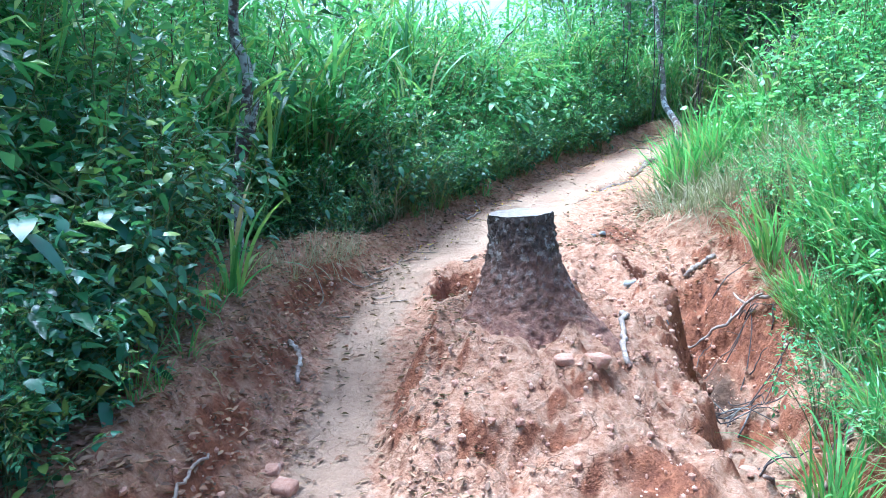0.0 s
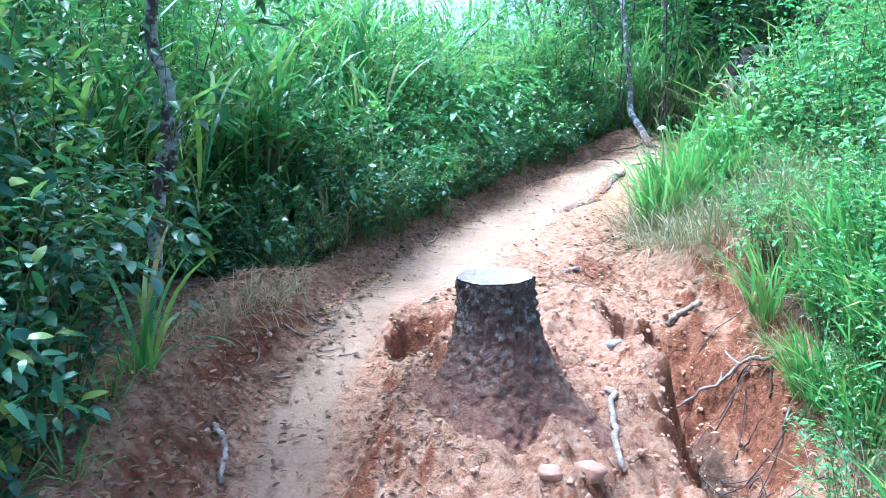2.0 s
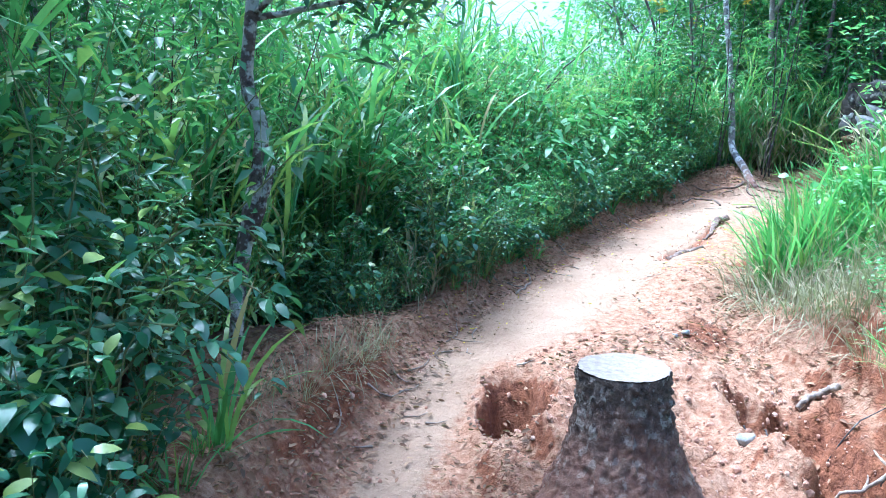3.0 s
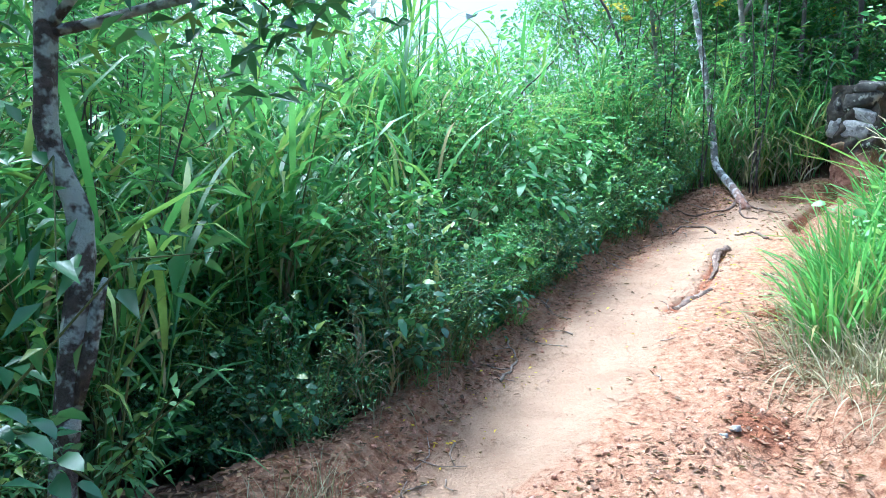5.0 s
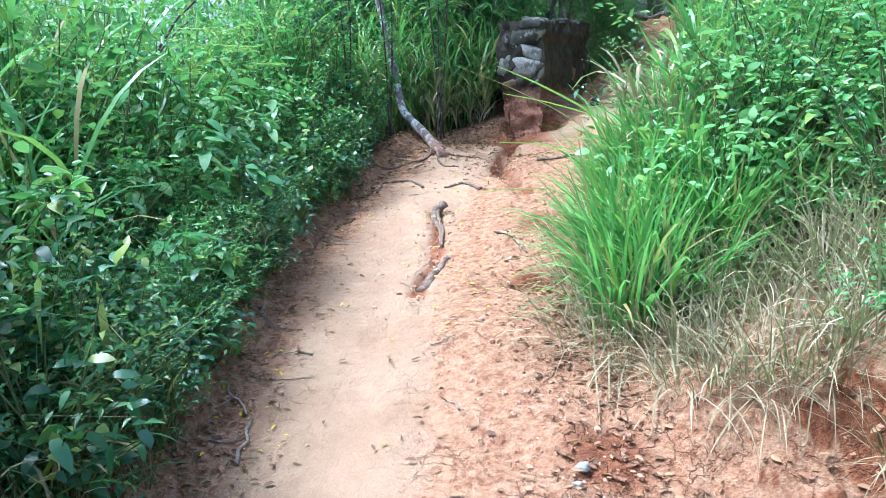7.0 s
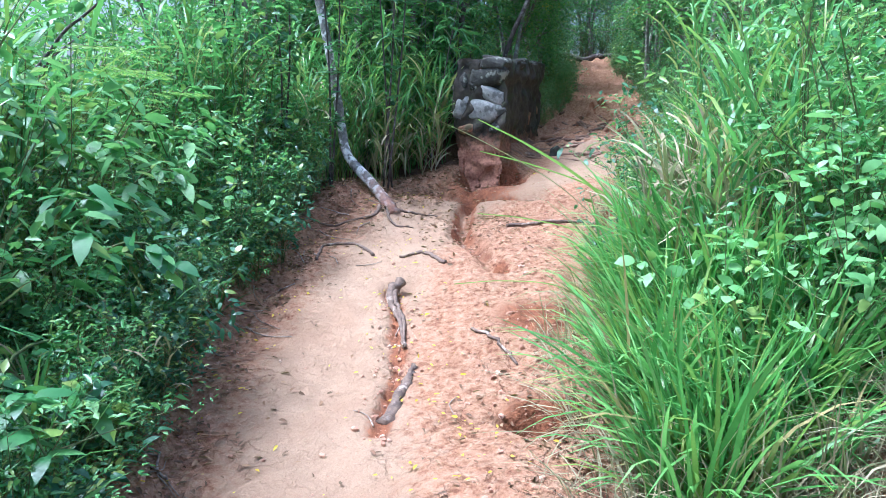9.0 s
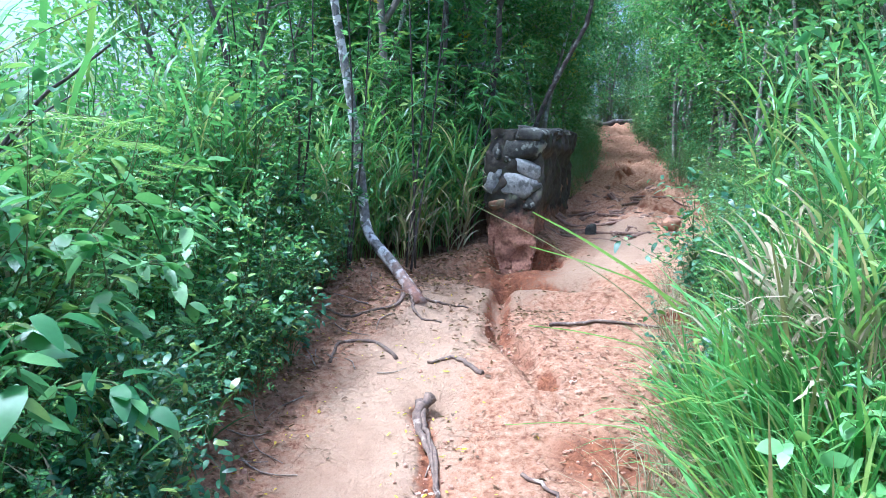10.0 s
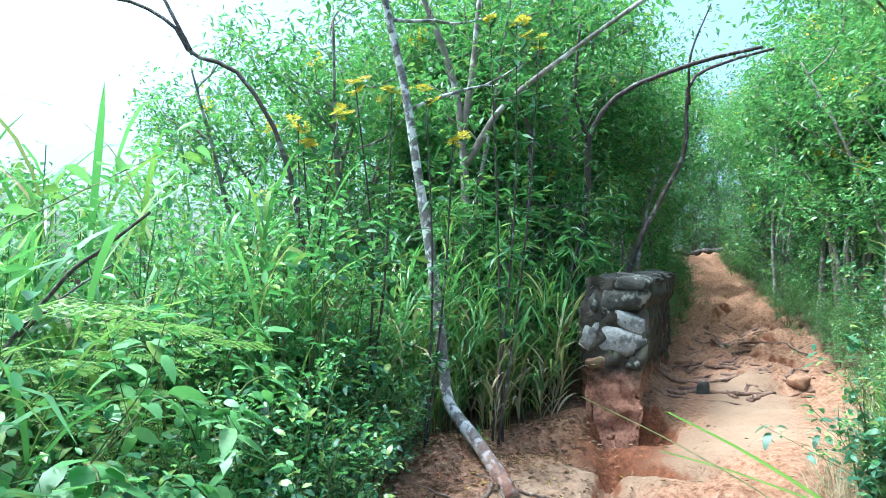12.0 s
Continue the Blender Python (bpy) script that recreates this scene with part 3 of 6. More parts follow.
def bush_meshes(tall, wide, leaves, size, mat, fine=0, twigs=14, slim=0.42, hang=0.25):
    """Twigs that branch from the ground, with leaves set along them."""
    stem, leaf = Geo(), Geo()
    tips = []
    for _ in range(twigs):
        a = RNG.uniform(0, 6.28)
        out, up = wide * RNG.uniform(0.25, 1.0), tall * RNG.uniform(0.4, 1.0)
        p0 = np.array([0.06 * math.cos(a), 0.06 * math.sin(a), -0.05])
        p2 = np.array([out * math.cos(a), out * math.sin(a), up * (1 - 0.35 * (out / wide) ** 2)])
        p1 = p2 * np.array([0.45, 0.45, 0.6]) + RNG.normal(0, 0.06 * wide, 3)
        c = spline([p0, p1, p2], 4)
        stem.tube(c, np.linspace(0.006, 0.002, 4) * (0.7 + 0.4 * tall), 3, cap=False)
        tips.append(c)
        for _ in range(2):
            k = RNG.integers(1, 4)
            e = c[k] + RNG.normal(0, 0.33 * wide, 3) + np.array([0, 0, 0.12 * tall])
            d = np.array([c[k], e])
            stem.tube(d, np.linspace(0.003, 0.0012, 2), 3, cap=False)
            tips.append(d)
    per = max(4, leaves // len(tips))
    for c in tips:
        pos = along(c, RNG.uniform(0.2, 1, per) ** 0.75) + RNG.normal(0, 0.025 * (1 + wide), (per, 3))
        way = (c[-1] - c[0]) * 0.35 / max(np.linalg.norm(c[-1] - c[0]), 0.01) + RNG.normal(0, 0.55, (per, 3)) * np.array([1, 1, 0.45])
        L = size * RNG.uniform(0.55, 1.25, per)
        w, h = L * slim * RNG.uniform(0.8, 1.2, per), hang * RNG.uniform(0.2, 1.6, per)[:, None]
        # a share of the leaves has dropped
        k = math.ceil(per * 0.84)
        leaf.leaves(pos[:k], way[:k], L[:k], w[:k], 0.5, h[:k], fine)
    return stem.mesh("stem", STEM), leaf.mesh("foliage", mat)


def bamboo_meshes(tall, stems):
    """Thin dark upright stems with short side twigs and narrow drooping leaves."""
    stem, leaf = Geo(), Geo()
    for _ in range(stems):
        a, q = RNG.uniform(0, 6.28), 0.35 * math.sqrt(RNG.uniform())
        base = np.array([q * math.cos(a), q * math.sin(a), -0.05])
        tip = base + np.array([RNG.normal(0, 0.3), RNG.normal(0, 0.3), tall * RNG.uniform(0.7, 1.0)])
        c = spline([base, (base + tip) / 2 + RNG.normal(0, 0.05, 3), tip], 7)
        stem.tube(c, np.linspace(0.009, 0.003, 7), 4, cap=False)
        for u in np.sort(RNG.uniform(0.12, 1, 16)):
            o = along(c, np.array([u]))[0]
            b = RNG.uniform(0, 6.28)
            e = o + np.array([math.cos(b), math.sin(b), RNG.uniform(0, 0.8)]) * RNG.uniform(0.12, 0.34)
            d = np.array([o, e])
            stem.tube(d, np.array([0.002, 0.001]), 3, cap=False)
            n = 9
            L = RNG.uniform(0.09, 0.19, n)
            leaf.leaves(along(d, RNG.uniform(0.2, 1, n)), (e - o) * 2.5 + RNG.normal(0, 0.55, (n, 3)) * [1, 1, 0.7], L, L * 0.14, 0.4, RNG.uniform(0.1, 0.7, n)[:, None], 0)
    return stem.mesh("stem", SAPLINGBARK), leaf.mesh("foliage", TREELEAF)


def feather_meshes(tall, fronds):
    """A shrub of fine feathery fronds, narrow leaflets set in two rows."""
    stem, leaf = Geo(), Geo()
    for _ in range(fronds):
        a, k = RNG.uniform(0, 6.28), RNG.uniform(0.35, 1)
        p0 = np.array([0, 0, tall * k * 0.6])
        p2 = np.array([0.75 * math.cos(a), 0.75 * math.sin(a), tall * k * 0.85])
        c = spline([p0 * [1, 1, 0.3], p0 * 0.5 + p2 * 0.5 + [0, 0, 0.12], p2], 8)
        stem.tube(c, np.linspace(0.005, 0.0015, 8), 3, cap=False)
        for u in np.linspace(0.3, 1, 9):
            q = along(c, np.array([u]))[0]
            for sgn in (-1, 1):
                b = a + sgn * 1.1
                e = q + np.array([0.22 * math.cos(b), 0.22 * math.sin(b), -0.03])
                n = 16
                pos = q + (e - q) * np.linspace(0.08, 1, n)[:, None]
                for s2 in (-1, 1):
                    way = np.tile([math.cos(b + s2 * 1.2), math.sin(b + s2 * 1.2), -0.1], (n, 1))
                    leaf.leaves(pos, way, 0.035, 0.008, 0.2, 0.1, 0)
    return stem.mesh("stem", STEM), leaf.mesh("foliage", FERN)


KINDS = {
    "cane": [cane_clump(12, t, 0.28) for t in (1.6, 2.0, 2.6, 2.3)],
    "cane_dry": [cane_clump(5, 1.3, 0.25, True)],
    "lush": [tuft(72, t, 0.17, LUSH, 0.30, 0.018) for t in (0.8, 1.0, 0.65)],
    "dry": [tuft(80, t, 0.17, DRY, 0.9, 0.007, 5) for t in (0.45, 0.55)],
    "spray": [tuft(16, 0.75, 0.04, CANE, 0.4, 0.03, 8)],
    "small": [tuft(26, 0.28, 0.05, LUSH, 0.5, 0.008, 5)],
    "bush": [bush_meshes(t, w, 620, 0.085, BUSH) for t, w in ((1.1, 0.6), (1.5, 0.7), (0.8, 0.55), (1.9, 0.8))],
    "thicket": [bush_meshes(t, w, 1500, 0.085, BUSH, 0, 22) for t, w in ((2.0, 1.1), (2.6, 1.2), (3.2, 1.4))],
    "fine_bush": [bush_meshes(t, w, 1000, 0.053, FINE) for t, w in ((1.3, 0.65), (0.9, 0.6))],
    "leafy": [bush_meshes(t, w, 900, 0.085, LEAFY, 3, 18, 0.52, 0.3) for t, w in ((2.2, 0.9), (1.7, 0.8), (2.6, 1.0))],
    "broad": [bush_meshes(t, w, 330, 0.085, BROAD, 2, 11, 0.5, 0.4) for t, w in ((0.7, 0.4), (1.0, 0.5), (0.5, 0.4))],
    "pale": [bush_meshes(t, w, 240, 0.095, PALE, 2, 9, 0.52, 0.25) for t, w in ((0.8, 0.45), (1.1, 0.55))],
    "feather": [feather_meshes(1.9, 12)],
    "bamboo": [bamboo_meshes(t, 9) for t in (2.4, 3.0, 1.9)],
    "weed": [bush_meshes(t, w, 620, 0.062, LEAFY, 3, 15, 0.46, 0.3) for t, w in ((0.9, 0.55), (1.2, 0.6))],
}
ABOUT = {
    "cane": ("tall_grass", "tall bright green cane grass with arching broad blades", "grass"),
    "cane_dry": ("dry_cane", "straw-coloured dry cane grass with bent blades", "grass"),
    "lush": ("grass_clump", "lush light green narrow-bladed grass clump on the bank", "grass"),
    "dry": ("dry_grass_clump", "matted straw-coloured dead grass hanging over the bank", "grass"),
    "spray": ("broad_grass", "tuft of broad arching green grass blades", "grass"),
    "small": ("grass_tuft", "small fresh green grass tuft growing from bare soil", "grass"),
    "bush": ("shrub", "dense dark green leafy shrub with thin stems", "shrub"),
    "thicket": ("tall_shrub", "tall dense dark green shrub closing the thicket", "shrub"),
    "fine_bush": ("fine_leaved_shrub", "dense shrub with tiny dark green leaves", "shrub"),
    "leafy": ("leafy_shrub", "tall bright green shrub with oval leaves", "shrub"),
    "feather": ("feathery_shrub", "yellow-green shrub with fine feathery fronds", "shrub"),
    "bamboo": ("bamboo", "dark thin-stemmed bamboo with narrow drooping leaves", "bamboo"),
    "weed": ("leafy_weed", "bright green small-leaved weed on the bank", "shrub"),
    "broad": ("seedling_shrub", "broad-leaved blue-green weedy plant beside the path", "shrub"),
    "pale": ("pale_shrub", "light yellow-green broad-leaved shrub among the grass", "shrub"),
}


def plant(kind, x, y, scale=1.0, turn=None, which=None, lean=(0, 0), sink=0.0):
    name, label, cat = ABOUT[kind]
    pick = KINDS[kind][(RNG.integers(0, 99) if which is None else which) % len(KINDS[kind])]
    m = pose(x, y, ground_z(x, y) - sink, lean[0], lean[1], RNG.uniform(0, 360) if turn is None else turn) @ Matrix.Scale(scale, 4)
    if isinstance(pick, tuple):
        root = new(name)
        for n, me in zip(("stem", "foliage"), pick):
            part(n, me, root)
    else:
        root = new(name, pick)
    root.matrix_world = m
    return tagged(root, label, cat, "plants along the path")


def free(x, y):
    """How far a place lies outside the bare ground: left, right."""
    s, _, wl, wr = (float(v[0]) for v in tread_frame(np.array([x]), np.array([y])))
    return -s - wl, s - wr


def scatter(kind, n, x0, x1, y0, y1, test, lo=0.8, hi=1.2):
    k = tries = 0
    while k < n and tries < n * 40:
        tries += 1
        x, y = RNG.uniform(x0, x1), RNG.uniform(y0, y1)
        if test(x, y, *free(x, y)):
            plant(kind, x, y, RNG.uniform(lo, hi), lean=(RNG.normal(0, 4), RNG.normal(0, 4)))
            k += 1


WALL_A, WALL_B = Vector((4.74, 10.33, 0)), Vector((7.23, 12.34, 0))


def undergrowth(kind, n, x0, x1, y0, y1, test, lo, hi):
    """Far shrubs that run together, as one sheet of growth."""
    gather, k, tries = [Geo(), Geo()], 0, 0
    while k < n and tries < n * 40:
        tries += 1
        x, y = RNG.uniform(x0, x1), RNG.uniform(y0, y1)
        if not test(x, y, *free(x, y)):
            continue
        k += 1
        m = np.array(pose(x, y, ground_z(x, y), RNG.normal(0, 4), RNG.normal(0, 4), RNG.uniform(0, 360)) @ Matrix.Scale(RNG.uniform(lo, hi), 4))
        for g, me in zip(gather, KINDS[kind][RNG.integers(0, 99) % len(KINDS[kind])]):
            v = np.empty(len(me.vertices) * 3)
            me.vertices.foreach_get("co", v)
            sizes, loops = np.empty(len(me.polygons), np.int32), np.empty(len(me.loops), np.int32)
            me.polygons.foreach_get("loop_total", sizes)
            me.loops.foreach_get("vertex_index", loops)
            first = np.cumsum(sizes) - sizes
            tri, quad = first[sizes == 3], first[sizes == 4]
            g.add(v.reshape(-1, 3) @ m[:3, :3].T + m[:3, 3], loops[tri[:, None] + np.arange(3)], loops[quad[:, None] + np.arange(4)])
    root = new("undergrowth")
    for g, (name, mat) in zip(gather, (("stem", STEM), ("foliage", KINDS[kind][0][1].materials[0]))):
        part(name, g.mesh(name, mat), root)
    tagged(root, "dense dark green shrubs running together along the path", "undergrowth", kind="stuff")


def off_wall(x, y, gap=0.45):
    d = WALL_B - WALL_A
    u = max(-0.1, min(1.05, ((x - WALL_A.x) * d.x + (y - WALL_A.y) * d.y) / d.length_squared))
    return (Vector((x, y, 0)) - WALL_A - d * u).length > gap


def left_far(x, y, l, r):
    return l > 0.75 and y > 5.0 and off_wall(x, y) and math.hypot(x - 3.05, y - 9.85) > 0.5


def left_edge(x, y, l, r):
    return 0.3 < l < 0.85 and y > 5.2 and off_wall(x, y) and not (x > 2.7 and y > 9.0 and l < 0.6)


def right_far(x, y, l, r):
    return r > 1.0 and x > 2.1


# dense growth beyond the path's far edge
scatter("cane", 34, -3.5, 2.2, 7.2, 14, lambda x, y, l, r: left_far(x, y, l, r) and 1.5 < l < 3.8)
scatter("cane", 16, -2.5, 0.6, 5.4, 8.5, lambda x, y, l, r: left_far(x, y, l, r) and l < 2)
scatter("cane", 26, 1.8, 4.6, 9.8, 13, lambda x, y, l, r: left_far(x, y, l, r) and l < 2.6, 0.55, 0.85)
scatter("cane", 22, 3.0, 8.0, 10.5, 15, left_far, 0.6, 0.9)
scatter("cane_dry", 26, -3, 5, 6, 13, lambda x, y, l, r: left_far(x, y, l, r) and l < 1.6, 0.7, 1.0)
scatter("bush", 36, -4, 5, 5.2, 15, lambda x, y, l, r: left_far(x, y, l, r) and l < 5)
scatter("thicket", 28, -7, 4, 8, 17, lambda x, y, l, r: l > 2.8 and not -2.0 < x - 0.1 * (y - 6) < 1.9, 0.9, 1.25)
scatter("leafy", 40, -2.5, 2.8, 7.0, 12, lambda x, y, l, r: 0.85 < l < 3.2 and left_far(x, y, l, r), 0.6, 0.88)
scatter("leafy", 14, -2.5, 1.2, 5.4, 8, lambda x, y, l, r: 1.0 < l < 3 and left_far(x, y, l, r), 0.7, 1.0)
scatter("pale", 9, 0.6, 2.3, 7.4, 9.4, lambda x, y, l, r: 0.32 < l < 0.9, 0.5, 0.8)
scatter("lush", 10, -0.2, 2.3, 6.8, 9.4, lambda x, y, l, r: 0.4 < l < 0.9, 0.6, 0.9)
scatter("dry", 16, -0.8, 2.6, 5.2, 9.4, lambda x, y, l, r: 0.3 < l < 0.6, 0.6, 0.9)
scatter("fine_bush", 20, -2, 4, 5.2, 11, lambda x, y, l, r: (left_edge(x, y, l, r) or 0.5 < l < 1.4 and left_far(x, y, l, r)) and y < 7.3, 0.5, 0.85)
scatter("bush", 22, -1.5, 3, 5.4, 10.5, left_edge, 0.35, 0.6)
scatter("broad", 26, -1.5, 3.2, 5.2, 10.2, left_edge, 0.5, 0.9)
scatter("leafy", 36, -0.2, 2.6, 7.2, 10.2, lambda x, y, l, r: 0.3 < l < 1.1 and y > 7.2 and not (x > 2.5 and y > 9.0), 0.28, 0.5)
scatter("broad", 18, -2, 2.4, 6, 11, left_far, 0.9, 1.4)
scatter("leafy", 12, 1.0, 2.6, 9.4, 11, lambda x, y, l, r: l > 0.7 and left_far(x, y, l, r), 0.6, 0.85)
plant("feather", 0.35, 9.0, 1.1)
plant("feather", 0.9, 9.5, 0.9)
# the dark thicket beside the first stretch
scatter("bush", 40, -5, -1.15, 1.8, 7.5, lambda x, y, l, r: l > 0.75 and x < -1.3 + 0.12 * (y - 4), 0.8, 1.35)
scatter("thicket", 20, -7, -1.9, 2.5, 9, lambda x, y, l, r: l > 1.6, 0.8, 1.1)
scatter("cane", 18, -5, -1.4, 2.5, 8, lambda x, y, l, r: l > 1.0, 0.9, 1.2)
scatter("fine_bush", 12, -2.6, -1.0, 3.6, 6.5, lambda x, y, l, r: l > 0.75, 0.6, 1.0)
scatter("broad", 8, -1.7, -0.95, 1.9, 3.1, lambda x, y, l, r: l > 0.45, 0.55, 0.85)
plant("spray", -1.0, 3.35, 0.9)
plant("spray", -1.25, 3.1, 0.8)
plant("spray", -1.6, 2.5, 0.9)
for px, py, size in ((0.75, 7.75, 0.9), (0.3, 7.0, 0.9), (-0.15, 6.3, 1.0), (0.9, 8.2, 1.0), (1.35, 8.9, 0.8), (2.0, 9.7, 0.8), (-0.5, 5.8, 1.0)):
    plant("spray", px, py, size)
# the grassy bank on the other side
scatter("lush", 50, 1.9, 3.1, 5.7, 7.4, lambda x, y, l, r: 0.34 < r < 1.15 and y < 6.5 + 0.45 * (x - 1.9), 0.75, 1.05)
scatter("cane_dry", 5, 2.9, 4.4, 6.2, 7.4, lambda x, y, l, r: 0.5 < r < 1.3, 0.6, 0.8)
scatter("cane", 4, 3.0, 4.4, 6.0, 7.2, lambda x, y, l, r: 0.6 < r < 1.5, 0.45, 0.6)
scatter("broad", 10, 3.0, 5.2, 6.4, 8.2, lambda x, y, l, r: 0.2 < r < 1.0, 0.5, 0.8)
scatter("leafy", 12, 2.9, 5.6, 6.2, 8.6, lambda x, y, l, r: 0.35 < r < 1.4, 0.25, 0.42)
scatter("lush", 10, 3, 6, 6.8, 9, lambda x, y, l, r: 0.15 < r < 1.0, 0.45, 0.7)
scatter("dry", 44, 1.7, 6.0, 4.9, 9.0, lambda x, y, l, r: 0.0 < r < 0.7, 0.6, 1.0)
scatter("dry", 34, 1.75, 3.0, 4.7, 6.6, lambda x, y, l, r: r > 0.05, 0.7, 1.2)
scatter("lush", 30, 1.8, 4.5, 1.5, 6, lambda x, y, l, r: x > 1.9 and (y < 4.2 or x > 2.8), 0.5, 0.9)
scatter("weed", 20, 1.9, 2.5, 1.9, 4.4, lambda x, y, l, r: x > 1.94, 0.45, 0.75)
scatter("lush", 22, 1.85, 2.5, 1.8, 4.2, lambda x, y, l, r: True, 0.5, 0.85)
scatter("spray", 8, 1.9, 2.4, 2.2, 4.3, lambda x, y, l, r: True, 0.5, 0.8)
scatter("weed", 12, 1.7, 2.1, 1.7, 3.3, lambda x, y, l, r: x > 1.75, 0.3, 0.45)
scatter("leafy", 8, 1.9, 2.6, 2.2, 4.6, lambda x, y, l, r: True, 0.25, 0.4)
plant("pale", 2.55, 5.85, 0.8)
plant("pale", 2.75, 6.1, 0.9)
scatter("lush", 16, 1.7, 2.3, 1.9, 4.2, lambda x, y, l, r: x > 1.9, 0.4, 0.7)
scatter("dry", 16, 1.68, 2.2, 1.9, 4.4, lambda x, y, l, r: x > 1.9, 0.4, 0.7)
scatter("dry", 34, 1.7, 3.4, 1.5, 5.6, lambda x, y, l, r: x > 1.9, 0.5, 0.8)
scatter("bush", 30, 2.4, 7, 1.5, 9.2, right_far, 0.5, 0.9)
scatter("weed", 26, 1.95, 4, 1.4, 6, lambda x, y, l, r: x > 2.0 and (y < 4.4 or x > 2.3), 0.4, 0.7)
scatter("fine_bush", 24, 2.6, 6.5, 6.4, 9, lambda x, y, l, r: 0.4 < r < 2.2, 0.4, 0.7)
scatter("leafy", 18, 2.5, 4.2, 4.0, 6.6, lambda x, y, l, r: r > 1.0, 0.5, 0.75)
scatter("leafy", 18, 4.2, 9, 4.5, 9, lambda x, y, l, r: r > 1.3, 0.6, 0.95)
scatter("pale", 18, 2.2, 5, 4, 8.0, lambda x, y, l, r: r > 0.7, 0.6, 1.0)
scatter("broad", 14, 2.6, 6.5, 6.0, 9, lambda x, y, l, r: 0.3 < r < 1.5, 0.5, 0.9)
scatter("fine_bush", 14, 5, 7, 7, 11, lambda x, y, l, r: 0.2 < r < 1.1, 0.5, 0.8)
undergrowth("fine_bush", 90, 6, 19, 8.5, 21.5, lambda x, y, l, r: 0.04 < r < 0.9, 0.4, 0.7)
undergrowth("fine_bush", 44, 8, 19, 11, 22, lambda x, y, l, r: 0.04 < l < 0.7, 0.4, 0.7)
undergrowth("bush", 16, 7, 13.5, 8.5, 15.5, lambda x, y, l, r: 0.6 < r < 1.6, 0.8, 1.2)
undergrowth("bush", 60, 5, 16, 5, 17, lambda x, y, l, r: r > 0.9, 1.0, 1.5)
undergrowth("thicket", 40, 6, 22, 5, 24, lambda x, y, l, r: 1.6 < r < 6, 0.9, 1.25)
undergrowth("bush", 32, 5.5, 18, 11, 24, lambda x, y, l, r: 0.5 < l < 6 and off_wall(x, y, 0.9), 0.9, 1.5)
undergrowth("thicket", 26, 7.5, 22, 12, 28, lambda x, y, l, r: 1.3 < l < 6 and off_wall(x, y, 1.2), 0.8, 1.2)
undergrowth("thicket", 20, 19, 26, 22, 29, lambda x, y, l, r: x + y > 45.5, 0.8, 1.2)
undergrowth("bush", 60, 11, 22, 11, 26, lambda x, y, l, r: 0.35 < l < 2.2 or 0.35 < r < 2.2, 0.9, 1.6)
# behind the start
undergrowth("thicket", 14, -7, 8, -7, 0.2, lambda x, y, l, r: l > 1.6 or r > 1.8, 0.7, 1.0)


# ---- trees ----
def limb(g, start, way, length, radius, bend=0.25, n=7, sides=6):
    way = np.asarray(way, float)
    way = way / np.linalg.norm(way)
    pts = [np.asarray(start, float)]
    for k in range(n - 1):
        way = way + RNG.normal(0, bend / n * 2, 3) + np.array([0, 0, 0.05])
        way = way / np.linalg.norm(way)
        pts.append(pts[-1] + way * length / (n - 1))
    pts = np.array(pts)
    g.tube(pts, np.linspace(radius, radius * 0.4, n), sides, 0.05)
    return pts


def crown_leaves(g, lines, per, size, spread, slim=0.45, hang=0.3):
    for c in lines:
        u = RNG.uniform(0.15, 1, per) * (len(c) - 1)
        pos = np.stack([np.interp(u, np.arange(len(c)), c[:, k]) for k in range(3)], 1) + RNG.normal(0, spread, (per, 3))
        L = size * RNG.uniform(0.6, 1.3, per)
        g.leaves(pos, RNG.normal(0, 1, (per, 3)) * np.array([1, 1, 0.5]), L, L * slim, 0.4, hang, 0)


def tree(name, label, x, y, trunk, radii, bark, branches, leaf=TREELEAF, per=60, size=0.07, spread=0.14, start=0.45, reach=(0.8, 1.6), sides=10, turn=None):
    """A trunk along a curve, with limbs that fork and leaves along the ends."""
    root = new(name)
    root.location = (x, y, ground_z(x, y) - 0.04)
    t, b, f = Geo(), Geo(), Geo()
    c = spline(trunk, 26)
    rad = np.interp(np.linspace(0, 1, 26), np.linspace(0, 1, len(radii)), radii)
    t.tube(c, rad, sides, 0.05)
    part("trunk", t.mesh("trunk", bark), root)
    lines = []
    for k in range(branches):
        i = int(26 * RNG.uniform(start, 0.98))
        a = RNG.uniform(0, 6.28) if turn is None else turn + RNG.normal(0, 0.9)
        main = limb(b, c[i], (math.cos(a), math.sin(a), RNG.uniform(0.1, 0.9)), RNG.uniform(*reach), rad[i] * 0.55, 0.5)
        lines.append(main[2:])
        for _ in range(4):
            j = RNG.integers(2, 7)
            e = RNG.uniform(0, 6.28)
            lines.append(limb(b, main[j], (math.cos(e), math.sin(e), RNG.uniform(-0.2, 0.7)), RNG.uniform(0.35, 0.8) * reach[1] * 0.6, max(rad[i] * 0.22, 0.004), 0.6, 5, 4))
    if branches:
        part("branchwork", b.mesh("branchwork", bark), root)
        crown_leaves(f, lines, per, size, spread)
        part("crown", f.mesh("crown", leaf), root)
    return tagged(root, label, "tree")


